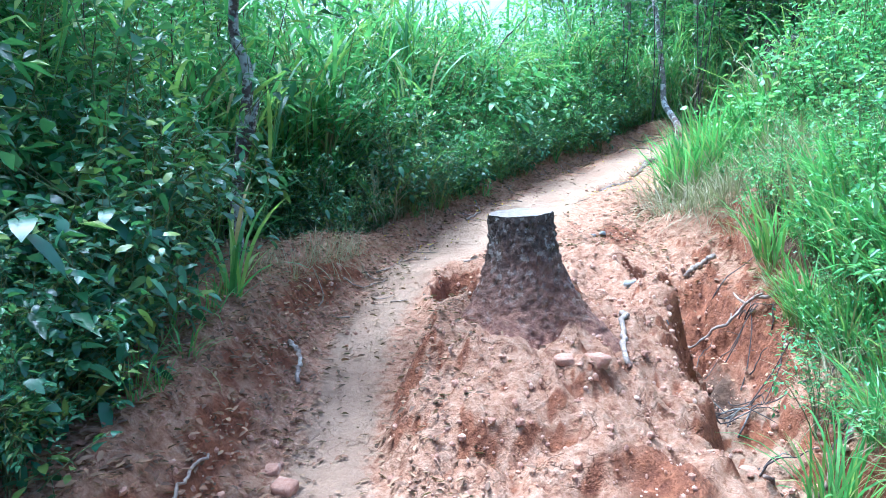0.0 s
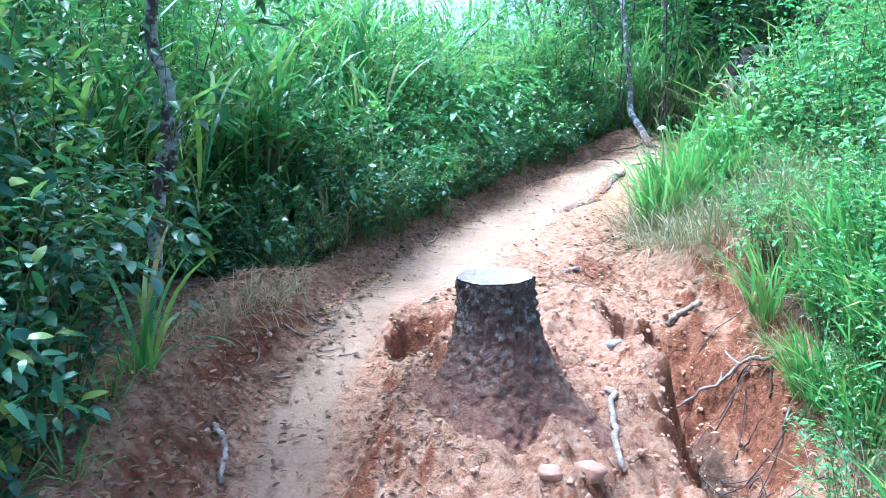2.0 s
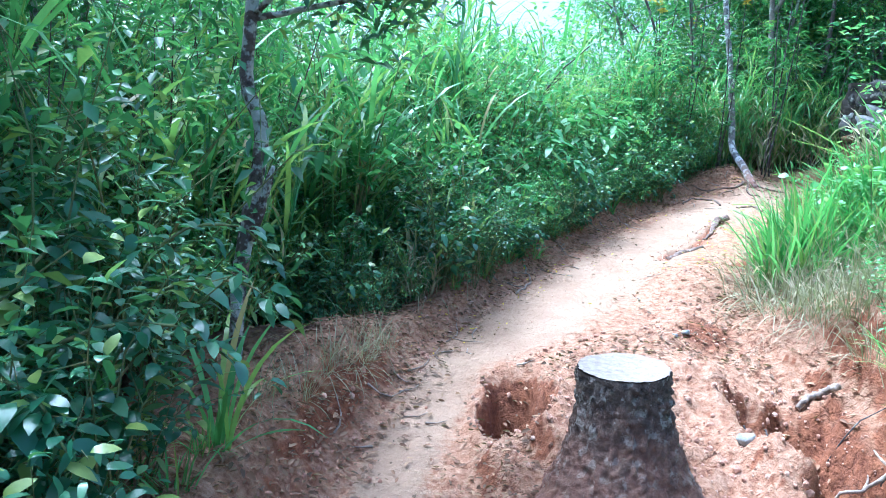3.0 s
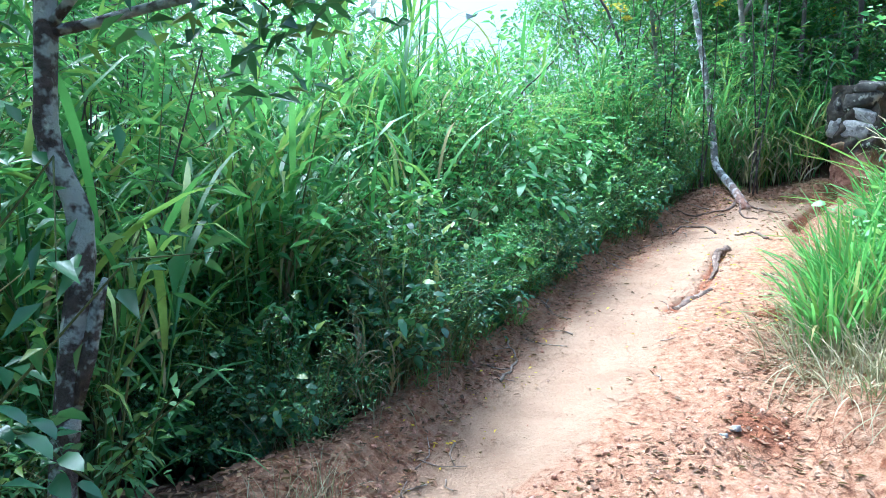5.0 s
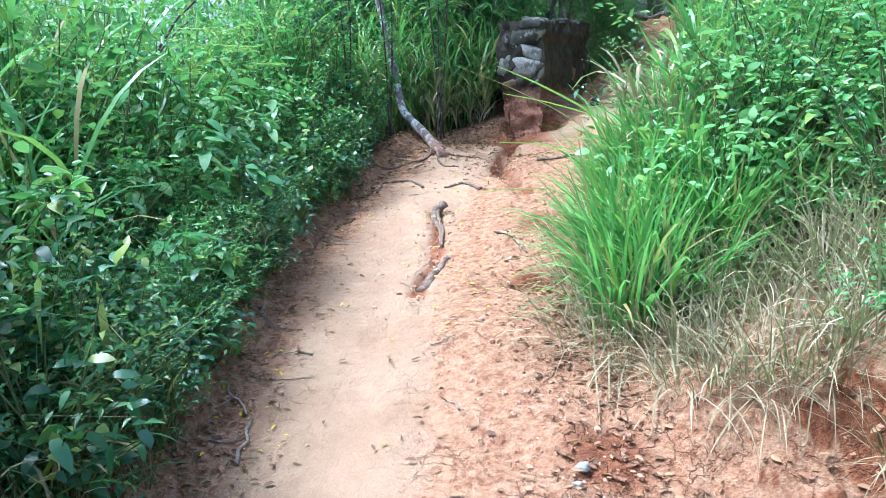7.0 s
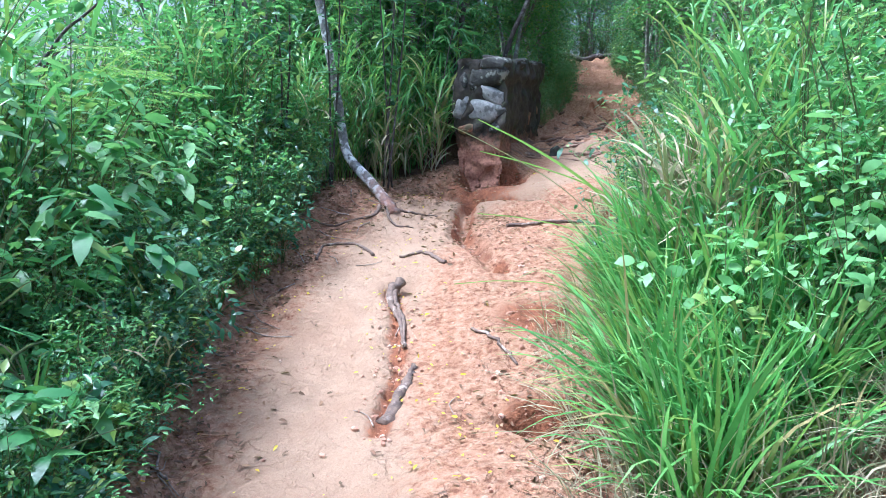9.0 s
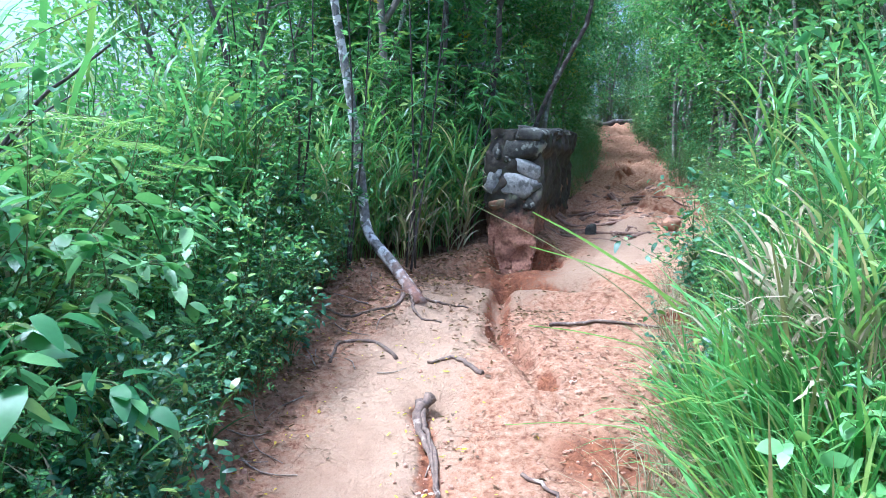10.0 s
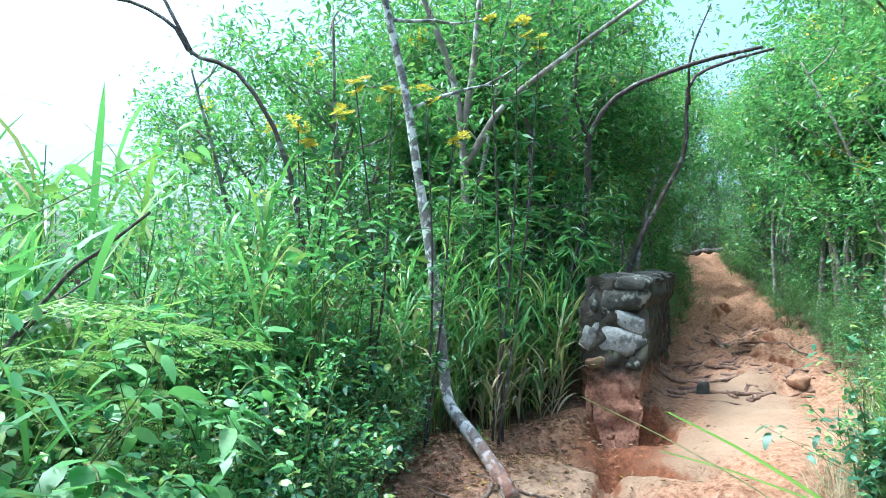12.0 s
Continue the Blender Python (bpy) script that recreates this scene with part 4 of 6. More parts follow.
# the slim leaning tree with pale bark beside the path
tree("leaning_tree", "slim leaning tree with pale blotched bark beside the path", 3.10, 9.45,
     [(0.02, -0.05, 0), (0.02, 0.33, 0.24), (-0.03, 0.63, 0.46), (-0.03, 0.75, 0.80), (-0.09, 0.85, 1.44), (-0.16, 0.95, 2.0), (-0.25, 1.05, 2.65), (-0.42, 1.15, 3.4), (-0.7, 1.3, 4.6)],
     [0.052, 0.043, 0.040, 0.037, 0.035, 0.032, 0.028, 0.015], PALEBARK, 7, start=0.72, reach=(0.7, 1.3), per=45)
# the dark blotched tree in the thicket by the start
mossy = tree("mossy_tree", "thin crooked tree with dark lichen-blotched bark in the thicket", -1.12, 3.95,
             [(-0.04, 0, 0), (-0.02, 0, 0.4), (0.02, 0, 0.72), (0.06, 0, 0.95), (0.06, 0, 1.1), (0.0, 0, 1.27), (0.02, 0, 1.65), (0.05, 0.05, 2.6), (0.1, 0.1, 3.6)],
             [0.042, 0.034, 0.031, 0.030, 0.028, 0.025, 0.016], DARKBARK, 8, BUSH, 90, 0.07, 0.12, 0.62, (0.5, 1.0))
stub = Geo()
stub.tube([(0.03, -0.01, 0.60), (0.075, -0.02, 0.74), (0.10, -0.02, 0.86), (0.125, -0.02, 0.93)], [0.014, 0.018, 0.017, 0.009], 7, 0.15)
part("broken_branch", stub.mesh("broken_branch", DARKBARK), mossy, "snapped-off dark branch stub")


def wood_tree(seed, tall, lean, forks, size, flowers=0):
    """A thin-stemmed forest tree with several leaders and a loose crown."""
    root = new("forest_tree")
    t, b, f, y = Geo(), Geo(), Geo(), Geo()
    lines = []
    for k in range(forks):
        a = RNG.uniform(0, 6.28)
        top = np.array([lean[0] + 0.8 * math.cos(a), lean[1] + 0.8 * math.sin(a), tall * RNG.uniform(0.8, 1.0)])
        c = spline([(0.06 * math.cos(a), 0.06 * math.sin(a), -0.1), top * [0.15, 0.15, 0.3] + RNG.normal(0, 0.06, 3), top * [0.5, 0.5, 0.65] + RNG.normal(0, 0.12, 3), top], 18)
        t.tube(c, np.linspace(0.055, 0.012, 18) * RNG.uniform(0.7, 1.1), 7, 0.05)
        for _ in range(7):
            i = int(18 * RNG.uniform(0.38, 0.97))
            e = RNG.uniform(0, 6.28)
            main = limb(b, c[i], (math.cos(e), math.sin(e), RNG.uniform(0.0, 0.8)), RNG.uniform(0.7, 1.5), 0.018, 0.6, 6, 4)
            lines.append(main[1:])
            for _ in range(4):
                j = RNG.integers(1, 6)
                e = RNG.uniform(0, 6.28)
                lines.append(limb(b, main[j], (math.cos(e), math.sin(e), RNG.uniform(-0.3, 0.6)), RNG.uniform(0.3, 0.8), 0.006, 0.6, 4, 3))
    part("trunk", t.mesh("trunk", GREYBARK), root)
    part("branchwork", b.mesh("branchwork", GREYBARK), root)
    crown_leaves(f, lines, 76, size * 1.2, 0.16, 0.42)
    part("crown", f.mesh("crown", TREELEAF), root)
    for k in range(flowers):
        c = lines[RNG.integers(0, len(lines))][-1] + [0, 0, 0.1]
        n = 22
        y.leaves(c + RNG.normal(0, 0.05, (n, 3)), RNG.normal(0, 1, (n, 3)), 0.06, 0.05, 0.4, 0.1, 0)
    if flowers:
        part("blossom", y.mesh("blossom", YELLOW), root, "bright yellow flower heads")
    return tagged(root, "slender many-stemmed forest tree with a loose green crown" + (" and yellow flowers" if flowers else ""), "tree", "trees behind the path")


WOODS = [wood_tree(1, 4.6, (0.3, 0.0), 3, 0.085, 10), wood_tree(2, 5.4, (-0.4, 0.3), 2, 0.075), wood_tree(3, 4.0, (0.2, -0.4), 3, 0.07, 6), wood_tree(4, 6.2, (0.0, 0.2), 2, 0.09)]
# those at (-2.6, 3.6), (-2.6, 2.3), (-3.2, 0.2) are added to shade the thicket
SPOTS = [(4.6, 12.3, 0, 0.95), (5.6, 12.9, 1, 1.0), (6.6, 13.4, 2, 1.0), (8.0, 14.4, 1, 0.9), (3.2, 12.6, 2, 0.9), (9.6, 15.6, 3, 0.9), (11.0, 17.0, 1, 1.0),
         (4.0, 14.2, 3, 0.9), (6.0, 15.5, 0, 1.1), (8.0, 17.0, 3, 1.0), (-3.2, 10.5, 1, 0.9), (-5.0, 7.5, 3, 0.9), (-2.9, 5.6, 1, 0.75), (-3.6, 3.6, 0, 0.8), (-4.6, 12.5, 0, 1.0),
         (9.4, 10.6, 2, 0.9), (11.0, 12.2, 0, 0.95), (7.6, 8.3, 1, 0.85), (12.6, 13.4, 3, 0.9), (9.5, 7.5, 3, 1.0), (13.6, 15.0, 1, 1.0), (6.6, 6.6, 2, 0.8), (13.0, 18.2, 0, 1.1), (12.6, 18.4, 2, 1.1), (15.6, 16.2, 1, 0.9), (15.0, 20.4, 3, 1.0), (17.6, 18.4, 0, 1.0), (19.6, 20.0, 2, 1.1), (17.0, 22.6, 1, 1.0), (22.4, 23.0, 3, 1.0), (20.4, 25.6, 0, 1.0), (7.4, 12.9, 3, 0.75), (5.9, 12.3, 1, 0.85), (4.4, 12.1, 3, 0.75), (8.3, 9.5, 3, 0.85), (9.8, 11.3, 0, 0.9), (11.5, 12.9, 1, 1.0), (13.5, 15.1, 3, 0.95), (16.2, 17.4, 2, 1.1), (9.2, 14.9, 0, 0.9), (11.4, 16.6, 2, 1.0), (13.6, 19.0, 1, 1.0), (6.9, 14.2, 1, 0.9), (5.0, 13.6, 2, 1.0), (10.4, 10.4, 2, 1.1), (12.6, 12.0, 3, 1.1), (10.2, 9.4, 1, 0.8), (8.6, 9.0, 0, 0.8), (2.6, 13.6, 2, 0.85), (-2.6, 3.6, 2, 0.72), (-2.6, 2.3, 1, 0.62), (21.8, 24.4, 1, 1.2), (23.2, 26.0, 0, 1.3), (22.0, 27.0, 3, 1.3), (24.6, 25.4, 2, 1.3), (7.4, 7.2, 3, 0.9), (9.0, 8.4, 3, 1.0), (8.4, 10.2, 1, 0.8), (10.6, 11.9, 3, 0.9), (-3.4, 5.2, 2, 0.85), (-2.4, 7.4, 3, 0.62), (-3.2, 0.2, 3, 0.7), (-5.0, 2.5, 0, 0.9)]
used = set()
for x, y, k, size in SPOTS:
    m = pose(x, y, ground_z(x, y), 0, 0, RNG.uniform(0, 360))
    if k in used:
        ob = copy_thing(WOODS[k], m)
    else:
        ob = WOODS[k]
        ob.matrix_world = m
        used.add(k)
    ob.scale = (size, size, size)


def bare_stem(name, label, base, lines, radius, bark, parts="stem"):
    """A leafless stem or several, through given places, from the ground up."""
    root = new(name)
    z = ground_z(*base) - 0.05
    root.location = (*base, z)
    for k, (pts, r) in enumerate(lines):
        pts = [Vector(p) - Vector((*base, z)) for p in pts]
        if k == 0:
            pts = [Vector((0, 0, 0))] + pts
        g = Geo()
        g.tube(spline(pts, 18), np.linspace(radius * r, radius * r * 0.45, 18), 7, 0.07)
        part("trunk" if k == 0 else "branch", g.mesh("limb", bark), root)
    return tagged(root, label, "tree", "trees behind the path")


bare_stem("forked_tree", "grey lichen-spotted forked tree behind the leaning tree", (3.95, 11.3),
          [([(3.92, 11.26, 2.4), (3.84, 11.22, 3.46), (3.77, 11.21, 4.1), (3.65, 11.22, 4.68), (3.37, 11.32, 5.4), (3.2, 11.4, 6.2)], 1.0),
           ([(3.77, 11.21, 4.1), (3.80, 11.13, 4.69), (3.82, 11.07, 5.4), (3.9, 11.0, 6.2)], 0.7),
           ([(3.82, 11.2, 3.9), (4.05, 11.02, 4.4), (4.49, 10.73, 4.86), (5.08, 10.35, 5.4), (5.6, 10.1, 5.8)], 0.65)], 0.048, GREYBARK)
bare_stem("crooked_sapling", "thin dark crooked sapling arching over the steep path", (6.30, 12.0),
          [([(6.42, 11.88, 3.2), (6.66, 11.66, 3.96), (6.85, 11.5, 4.51), (6.84, 11.44, 5.24), (7.18, 11.23, 5.5), (7.7, 11.0, 5.7)], 1.0), ([(6.84, 11.44, 5.0), (6.7, 11.3, 5.5), (6.9, 11.2, 6.1)], 0.5)], 0.034, SAPLINGBARK)
bare_stem("dark_sapling", "dark knotty sapling leaning beside the stone wall", (5.5, 11.9),
          [([(5.58, 11.75, 3.38), (5.60, 11.68, 3.97), (5.59, 11.64, 4.51), (5.84, 11.45, 4.96), (6.49, 11.06, 5.3), (7.1, 10.7, 5.5)], 1.0), ([(5.59, 11.66, 4.4), (5.35, 11.6, 4.9), (5.3, 11.5, 5.6)], 0.6)], 0.042, SAPLINGBARK)
bare_stem("dark_sapling", "thin dark sapling among the cane grass", (4.75, 11.7),
          [([(4.77, 11.59, 3.4), (4.76, 11.55, 4.31), (4.63, 11.58, 4.69), (4.80, 11.45, 5.2), (4.9, 11.4, 6.0)], 1.0)], 0.034, SAPLINGBARK)
bare_stem("bare_tree", "bare dark branch reaching up from the shrubs", (2.5, 10.75),
          [([(2.16, 10.79, 3.46), (1.80, 10.92, 4.2), (1.48, 11.09, 4.36), (1.34, 11.15, 4.56), (1.05, 11.3, 4.72), (0.66, 11.52, 4.74)], 1.0), ([(1.48, 11.09, 4.36), (1.32, 11.15, 4.66), (1.15, 11.25, 5.0)], 0.8)], 0.02, SAPLINGBARK)
bare_stem("bare_shoot", "thin dark shoot rising out of the feathery shrub", (0.42, 9.1),
          [([(0.48, 9.06, 2.2), (0.71, 8.91, 2.68), (0.85, 8.82, 2.83), (0.99, 8.73, 2.97)], 1.0), ([(0.6, 9.0, 2.5), (0.75, 8.98, 2.66), (0.9, 9.0, 2.78)], 0.6)], 0.012, SAPLINGBARK)


def far_woods():
    """The closed wood further off, lower where the sky shows."""
    g = Geo()
    n = 56000
    az = RNG.uniform(-1.9, 2.2, n)
    d = 15 + 16 * RNG.uniform(0, 1, n) ** 1.3
    x, y = 2 + d * np.sin(az), 7 + d * np.cos(az)
    roof = 5.5 + 1.6 * vnoise(az * 7, az * 0, 61) + 0.9 * vnoise(az * 23, az * 0, 62)
    gap = np.exp(-((az + 0.12) / 0.17) ** 2)
    roof = (roof * (1 - 0.42 * gap)) * (0.6 + d / 40) * (1 + 0.6 * smooth(0.35, 0.8, az))
    z = height(x, y, False) + roof * RNG.uniform(0, 1, n) ** 0.8
    keep = (np.abs(tread_frame(x, y)[0]) > 1.4) | (x + y > 46)
    pos = np.stack([x, y, z], 1)[keep]
    pos = pos + 0.5 * np.stack([vnoise(pos[:, 0] * 2, pos[:, 2] * 2, k) for k in (63, 64, 65)], 1)
    L = RNG.uniform(0.16, 0.38, len(pos))
    g.leaves(pos, RNG.normal(0, 1, pos.shape) * [1, 1, 0.6], L, L * 0.5, 0.4, 0.25, 0)
    tagged(new("far_woods", g.mesh("far_woods", TREELEAF)), "dense green wood closing the slope behind the path", "woods", kind="stuff")


far_woods()


# ---- the stump ----
def stump():
    root = new("tree_stump")
    cx, cy = 0.36, 3.30
    base = 0.58
    root.location = (cx, cy, base)
    n, rows = 150, 100
    th = np.linspace(0, 2 * math.pi, n, endpoint=False)
    top = 0.595
    v = []
    for k in range(rows):
        u = k / (rows - 1)
        z = -0.12 + u * (top + 0.12)
        zz = max(z, 0) / top
        r = 0.140 + 0.255 * (1 - zz) ** 2.2 + 0.03 * max(0, zz - 0.8)
        flare = 1 + (0.13 * np.cos(3 * th + 0.6) + 0.08 * np.cos(5 * th + 2)) * (1 - zz) ** 1.5 + 0.03 * np.cos(2 * th + 1)
        rr = r * flare + (0.010 * fbm(th * 11, np.full(n, z * 40), 3, 41) + 0.005 * np.abs(vnoise(th * 19, np.full(n, z * 75), 43))) * (1 if u < 0.97 else 0.4)
        lift = 0.012 * np.cos(th - 0.4) * u
        v.append(np.stack([rr * np.cos(th) + 0.02 * (1 - zz), rr * np.sin(th) - 0.05 * (1 - zz), z + lift], 1))
    v = np.concatenate(v)
    q = [(k * n + j, k * n + (j + 1) % n, (k + 1) * n + (j + 1) % n, (k + 1) * n + j) for k in range(rows - 1) for j in range(n)]
    part("bark", mesh_from("bark", v, np.array(q), STUMPBARK), root, "rough dark brown bark flaring towards the roots")
    ring = v[-n:]
    mid = ring.mean(0)
    disc, rings = [], 7
    for k in range(rings):
        f = 1 - k / rings
        p = mid + (ring - mid) * f * 0.985
        p[:, 2] += 0.004 + 0.004 * vnoise(p[:, 0] * 30, p[:, 1] * 30, 8)
        disc.append(p)
    disc = np.concatenate(disc + [mid[None] + [0, 0, 0.006]])
    q = [(k * n + j, k * n + (j + 1) % n, (k + 1) * n + (j + 1) % n, (k + 1) * n + j) for k in range(rings - 1) for j in range(n)]
    t = [((rings - 1) * n + j, (rings - 1) * n + (j + 1) % n, rings * n) for j in range(n)]
    part("cut_face", mesh_from("cut_face", disc, [np.array(t), np.array(q)], CUTWOOD), root, "weathered pale sawn wood")
    tagged(root, "sawn-off tree stump with dark bark standing on the eroded mound", "tree stump")


stump()


# ---- the stone wall ----
def rough_stone(name, cx, cy, cz, w, d, h, mat, parent, seed, round_by=0.22, warp=0.24):
    """A lumpy block of masonry, about w by d by h."""
    bm = bmesh.new()
    bmesh.ops.create_cube(bm, size=1)
    bmesh.ops.bevel(bm, geom=bm.edges[:], offset=round_by, segments=2, affect="EDGES", profile=0.5)
    for v in bm.verts:
        k = noise.noise_vector(Vector((v.co.x * 1.7 + seed * 3.1, v.co.y * 1.7, v.co.z * 1.7 + seed))) * warp
        v.co = Vector(((v.co.x + k.x) * w, (v.co.y + k.y) * d, (v.co.z + k.z) * h))
    me = bpy.data.meshes.new(name)
    for f in bm.faces:
        f.smooth = True
    bm.to_mesh(me)
    bm.free()
    me.materials.append(mat)
    ob = part(name, me, parent)
    ob.location = (cx, cy, cz)
    return ob


def stone_wall():
    """Local axes: x along the face that looks down the path, y back along the wall, z up."""
    root = new("stone_wall")
    root.matrix_world = pose(4.74, 10.33, 1.62, 0, 0, -51)
    W, L, H = 0.50, 3.20, 1.31
    g = Geo()
    nx, ny, nz = 26, 90, 60
    def surf(u, v, face):
        if face == "front":
            p = np.stack([(u - 0.5) * W, 0 * u, v * H], -1)
        elif face == "right":
            p = np.stack([0 * u + W / 2, u * L, v * (H + 0.07 * u * L)], -1)
        elif face == "left":
            p = np.stack([0 * u - W / 2, (1 - u) * L, v * (H + 0.07 * (1 - u) * L)], -1)
        elif face == "back":
            p = np.stack([(0.5 - u) * W, 0 * u + L, v * (H + 0.07 * L)], -1)
        else:
            p = np.stack([(u - 0.5) * W, v * L, H + 0.07 * v * L], -1)
        q = p.reshape(-1, 3)
        # the masonry is eaten away below the coping on the path side
        up = q[:, 2] / (H + 0.07 * q[:, 1])
        worn = 0.05 * smooth(W * 0.2, W / 2, q[:, 0]) * smooth(0.05, 0.25, q[:, 1]) * (1 - smooth(0.80, 0.90, up))
        foot = 1 - smooth(0.0, 0.45, up)
        rough = 0.05 * fbm(q[:, 1] * 6 + q[:, 0] * 6, q[:, 2] * 4, 4, 31)
        q[:, 0] += -worn + rough * np.sign(q[:, 0]) - 0.05 * foot * np.sign(q[:, 0]) * (np.abs(q[:, 0]) > W * 0.4) * smooth(0.6, 0.2, q[:, 1])
        q[:, 1] += 0.045 * fbm(q[:, 0] * 8, q[:, 2] * 6, 4, 33) - 0.03 * foot * (q[:, 1] < 0.3)
        q[:, 2] += 0.025 * fbm(q[:, 0] * 7, q[:, 1] * 6, 3, 35) * (up > 0.1) - 0.25 * (q[:, 2] < 0.02)
        return q
    for face, a, b in (("front", nx, nz), ("right", ny, nz), ("left", ny, nz), ("back", nx, nz), ("top", nx, ny)):
        u, v = np.meshgrid(np.linspace(0, 1, a), np.linspace(0, 1, b))
        i = np.arange(a * b).reshape(b, a)
        g.add(surf(u, v, face), None, np.stack([i[:-1, :-1], i[:-1, 1:], i[1:, 1:], i[1:, :-1]], -1).reshape(-1, 4))
    part("core", g.mesh("core", MORTAR), root, "blackened mossy mortar and earth")
    k = 0
    # stones that show in the end face
    for x, z, w, h, tilt, mat in ((0.06, 1.15, 0.36, 0.21, 3, DARKSTONE), (-0.205, 0.86, 0.14, 0.25, 8, FIELDSTONE), (0.13, 0.965, 0.25, 0.15, 24, FIELDSTONE), (0.05, 0.81, 0.32, 0.20, 8, FIELDSTONE),
                                  (-0.17, 1.10, 0.10, 0.15, -6, DARKSTONE), (0.17, 0.64, 0.13, 0.11, 10, DARKSTONE), (-0.14, 0.63, 0.16, 0.10, -4, EARTHSTONE), (-0.05, 1.04, 0.12, 0.07, 10, DARKSTONE)):
        k += 1
        rough_stone("stone", x, 0.032, z, w, 0.13, h, mat, root, k, 0.24, 0.26).rotation_euler = (0, radians(tilt), 0)
    # coping slabs
    for y in np.arange(0.10, L, 0.30):
        for side in (-1, 1):
            k += 1
            w = RNG.uniform(0.46, 0.58)
            rough_stone("coping_stone", side * 0.25 * W + RNG.normal(0, 0.012), y + RNG.normal(0, 0.04), H + 0.07 * y - 0.035 + RNG.normal(0, 0.010), W * w, RNG.uniform(0.28, 0.38), RNG.uniform(0.07, 0.12), DARKSTONE, root, k, 0.17, 0.30).rotation_euler = (radians(4.0), RNG.normal(0, 0.06), RNG.normal(0, 0.12))
    # rubble along the path side
    for y in np.arange(0.42, L, 0.34):
        for z, mat in ((0.62, EARTHSTONE), (0.98, DARKSTONE)):
            k += 1
            rough_stone("rubble_stone", W / 2 - 0.15 + RNG.normal(0, 0.025), y + RNG.normal(0, 0.07), z + 0.1 * y + RNG.normal(0, 0.08), 0.16, RNG.uniform(0.16, 0.32), RNG.uniform(0.14, 0.26), mat, root, k)
    tagged(root, "ruined low fieldstone wall with lichened stones and an earth-stained foot", "wall")


stone_wall()


# ---- roots, sticks, rocks ----
def ground_line(points, n=14, lift=0.0, wave=0.0):
    """A smooth line that follows the ground through a few places."""
    c = spline([(x, y, 0) for x, y in points], n)
    c[:, :2] += RNG.normal(0, wave, (n, 2))
    c[:, 2] = height(c[:, 0], c[:, 1]) + lift
    c[1:-1, 2] = (c[:-2, 2] + c[1:-1, 2] * 2 + c[2:, 2]) / 4
    return c


def root_thing(name, label, category, points, r0, r1, mat, lift=0.01, n=16, wave=0.006, sides=7, lump=0.14, hump=0.0, twigs=0):
    c = ground_line(points, n, lift, wave)
    c[:, 2] += hump * np.sin(np.linspace(0, math.pi, n))
    g = Geo()
    g.tube(c, np.linspace(r0, r1, n), sides, lump)
    for _ in range(twigs):
        i = RNG.integers(2, n - 2)
        e = c[i] + np.append(RNG.normal(0, 0.12, 2), RNG.uniform(0, 0.06))
        g.tube(spline([c[i], (c[i] + e) / 2 + RNG.normal(0, 0.01, 3), e], 5), np.linspace(r1 * 0.8, r1 * 0.3, 5), 5, 0.1)
    return tagged(new(name, g.mesh(name, mat)), label, category, "roots and sticks on the path")


R = "root"
def gnarled_root():
    """Three weathered strands twisted round one another."""
    c = ground_line([(2.42, 8.30), (2.31, 8.18), (2.23, 8.00), (2.13, 7.78), (2.00, 7.58)], 30, 0.02, 0.003)
    c[:, 2] += 0.05 * np.exp(-((np.linspace(0, 1, 30) - 0.12) / 0.16) ** 2)
    g = Geo()
    t = np.linspace(0, 1, 30)
    for k in range(3):
        a = t * 5.5 + k * 2.1
        r = np.interp(t, [0, 0.12, 0.5, 1], [0.045, 0.035, 0.022, 0.008])
        p = c + np.stack([np.cos(a) * r * 0.7, np.sin(a) * r * 0.5, np.sin(a + 1) * r * 0.6 + r * 0.3], 1)
        g.tube(p, r * (0.75 - 0.12 * k), 7, 0.14)
    tagged(new(R, g.mesh(R, ROOTBARK)), "gnarled twisted grey root standing out of the worn path", R, "roots and sticks on the path")


gnarled_root()
root_thing(R, "broken grey root end lying in the path's groove", R, [(1.95, 7.42), (1.80, 7.26), (1.58, 7.06)], 0.016, 0.034, ROOTBARK, 0.0, lump=0.28)
root_thing(R, "thin curved root across the trodden path", R, [(2.18, 8.94), (2.40, 9.18), (2.56, 9.08), (2.55, 8.78)], 0.009, 0.014, ROOTBARK, 0.006)
root_thing(R, "thin curved root across the trodden path", R, [(2.66, 8.62), (2.80, 8.56), (2.80, 8.30)], 0.009, 0.016, ROOTBARK, 0.008)
root_thing(R, "root running out from the leaning tree's foot", R, [(3.05, 9.5), (2.9, 9.42), (2.66, 9.50), (2.45, 9.55)], 0.017, 0.006, ROOTBARK, 0.006)
root_thing(R, "root running out from the leaning tree's foot", R, [(3.12, 9.48), (3.25, 9.38), (3.47, 9.29)], 0.015, 0.006, ROOTBARK, 0.006, twigs=1)
root_thing(R, "root running out from the leaning tree's foot", R, [(3.1, 9.5), (3.02, 9.3), (3.1, 9.12)], 0.015, 0.006, ROOTBARK, 0.004)
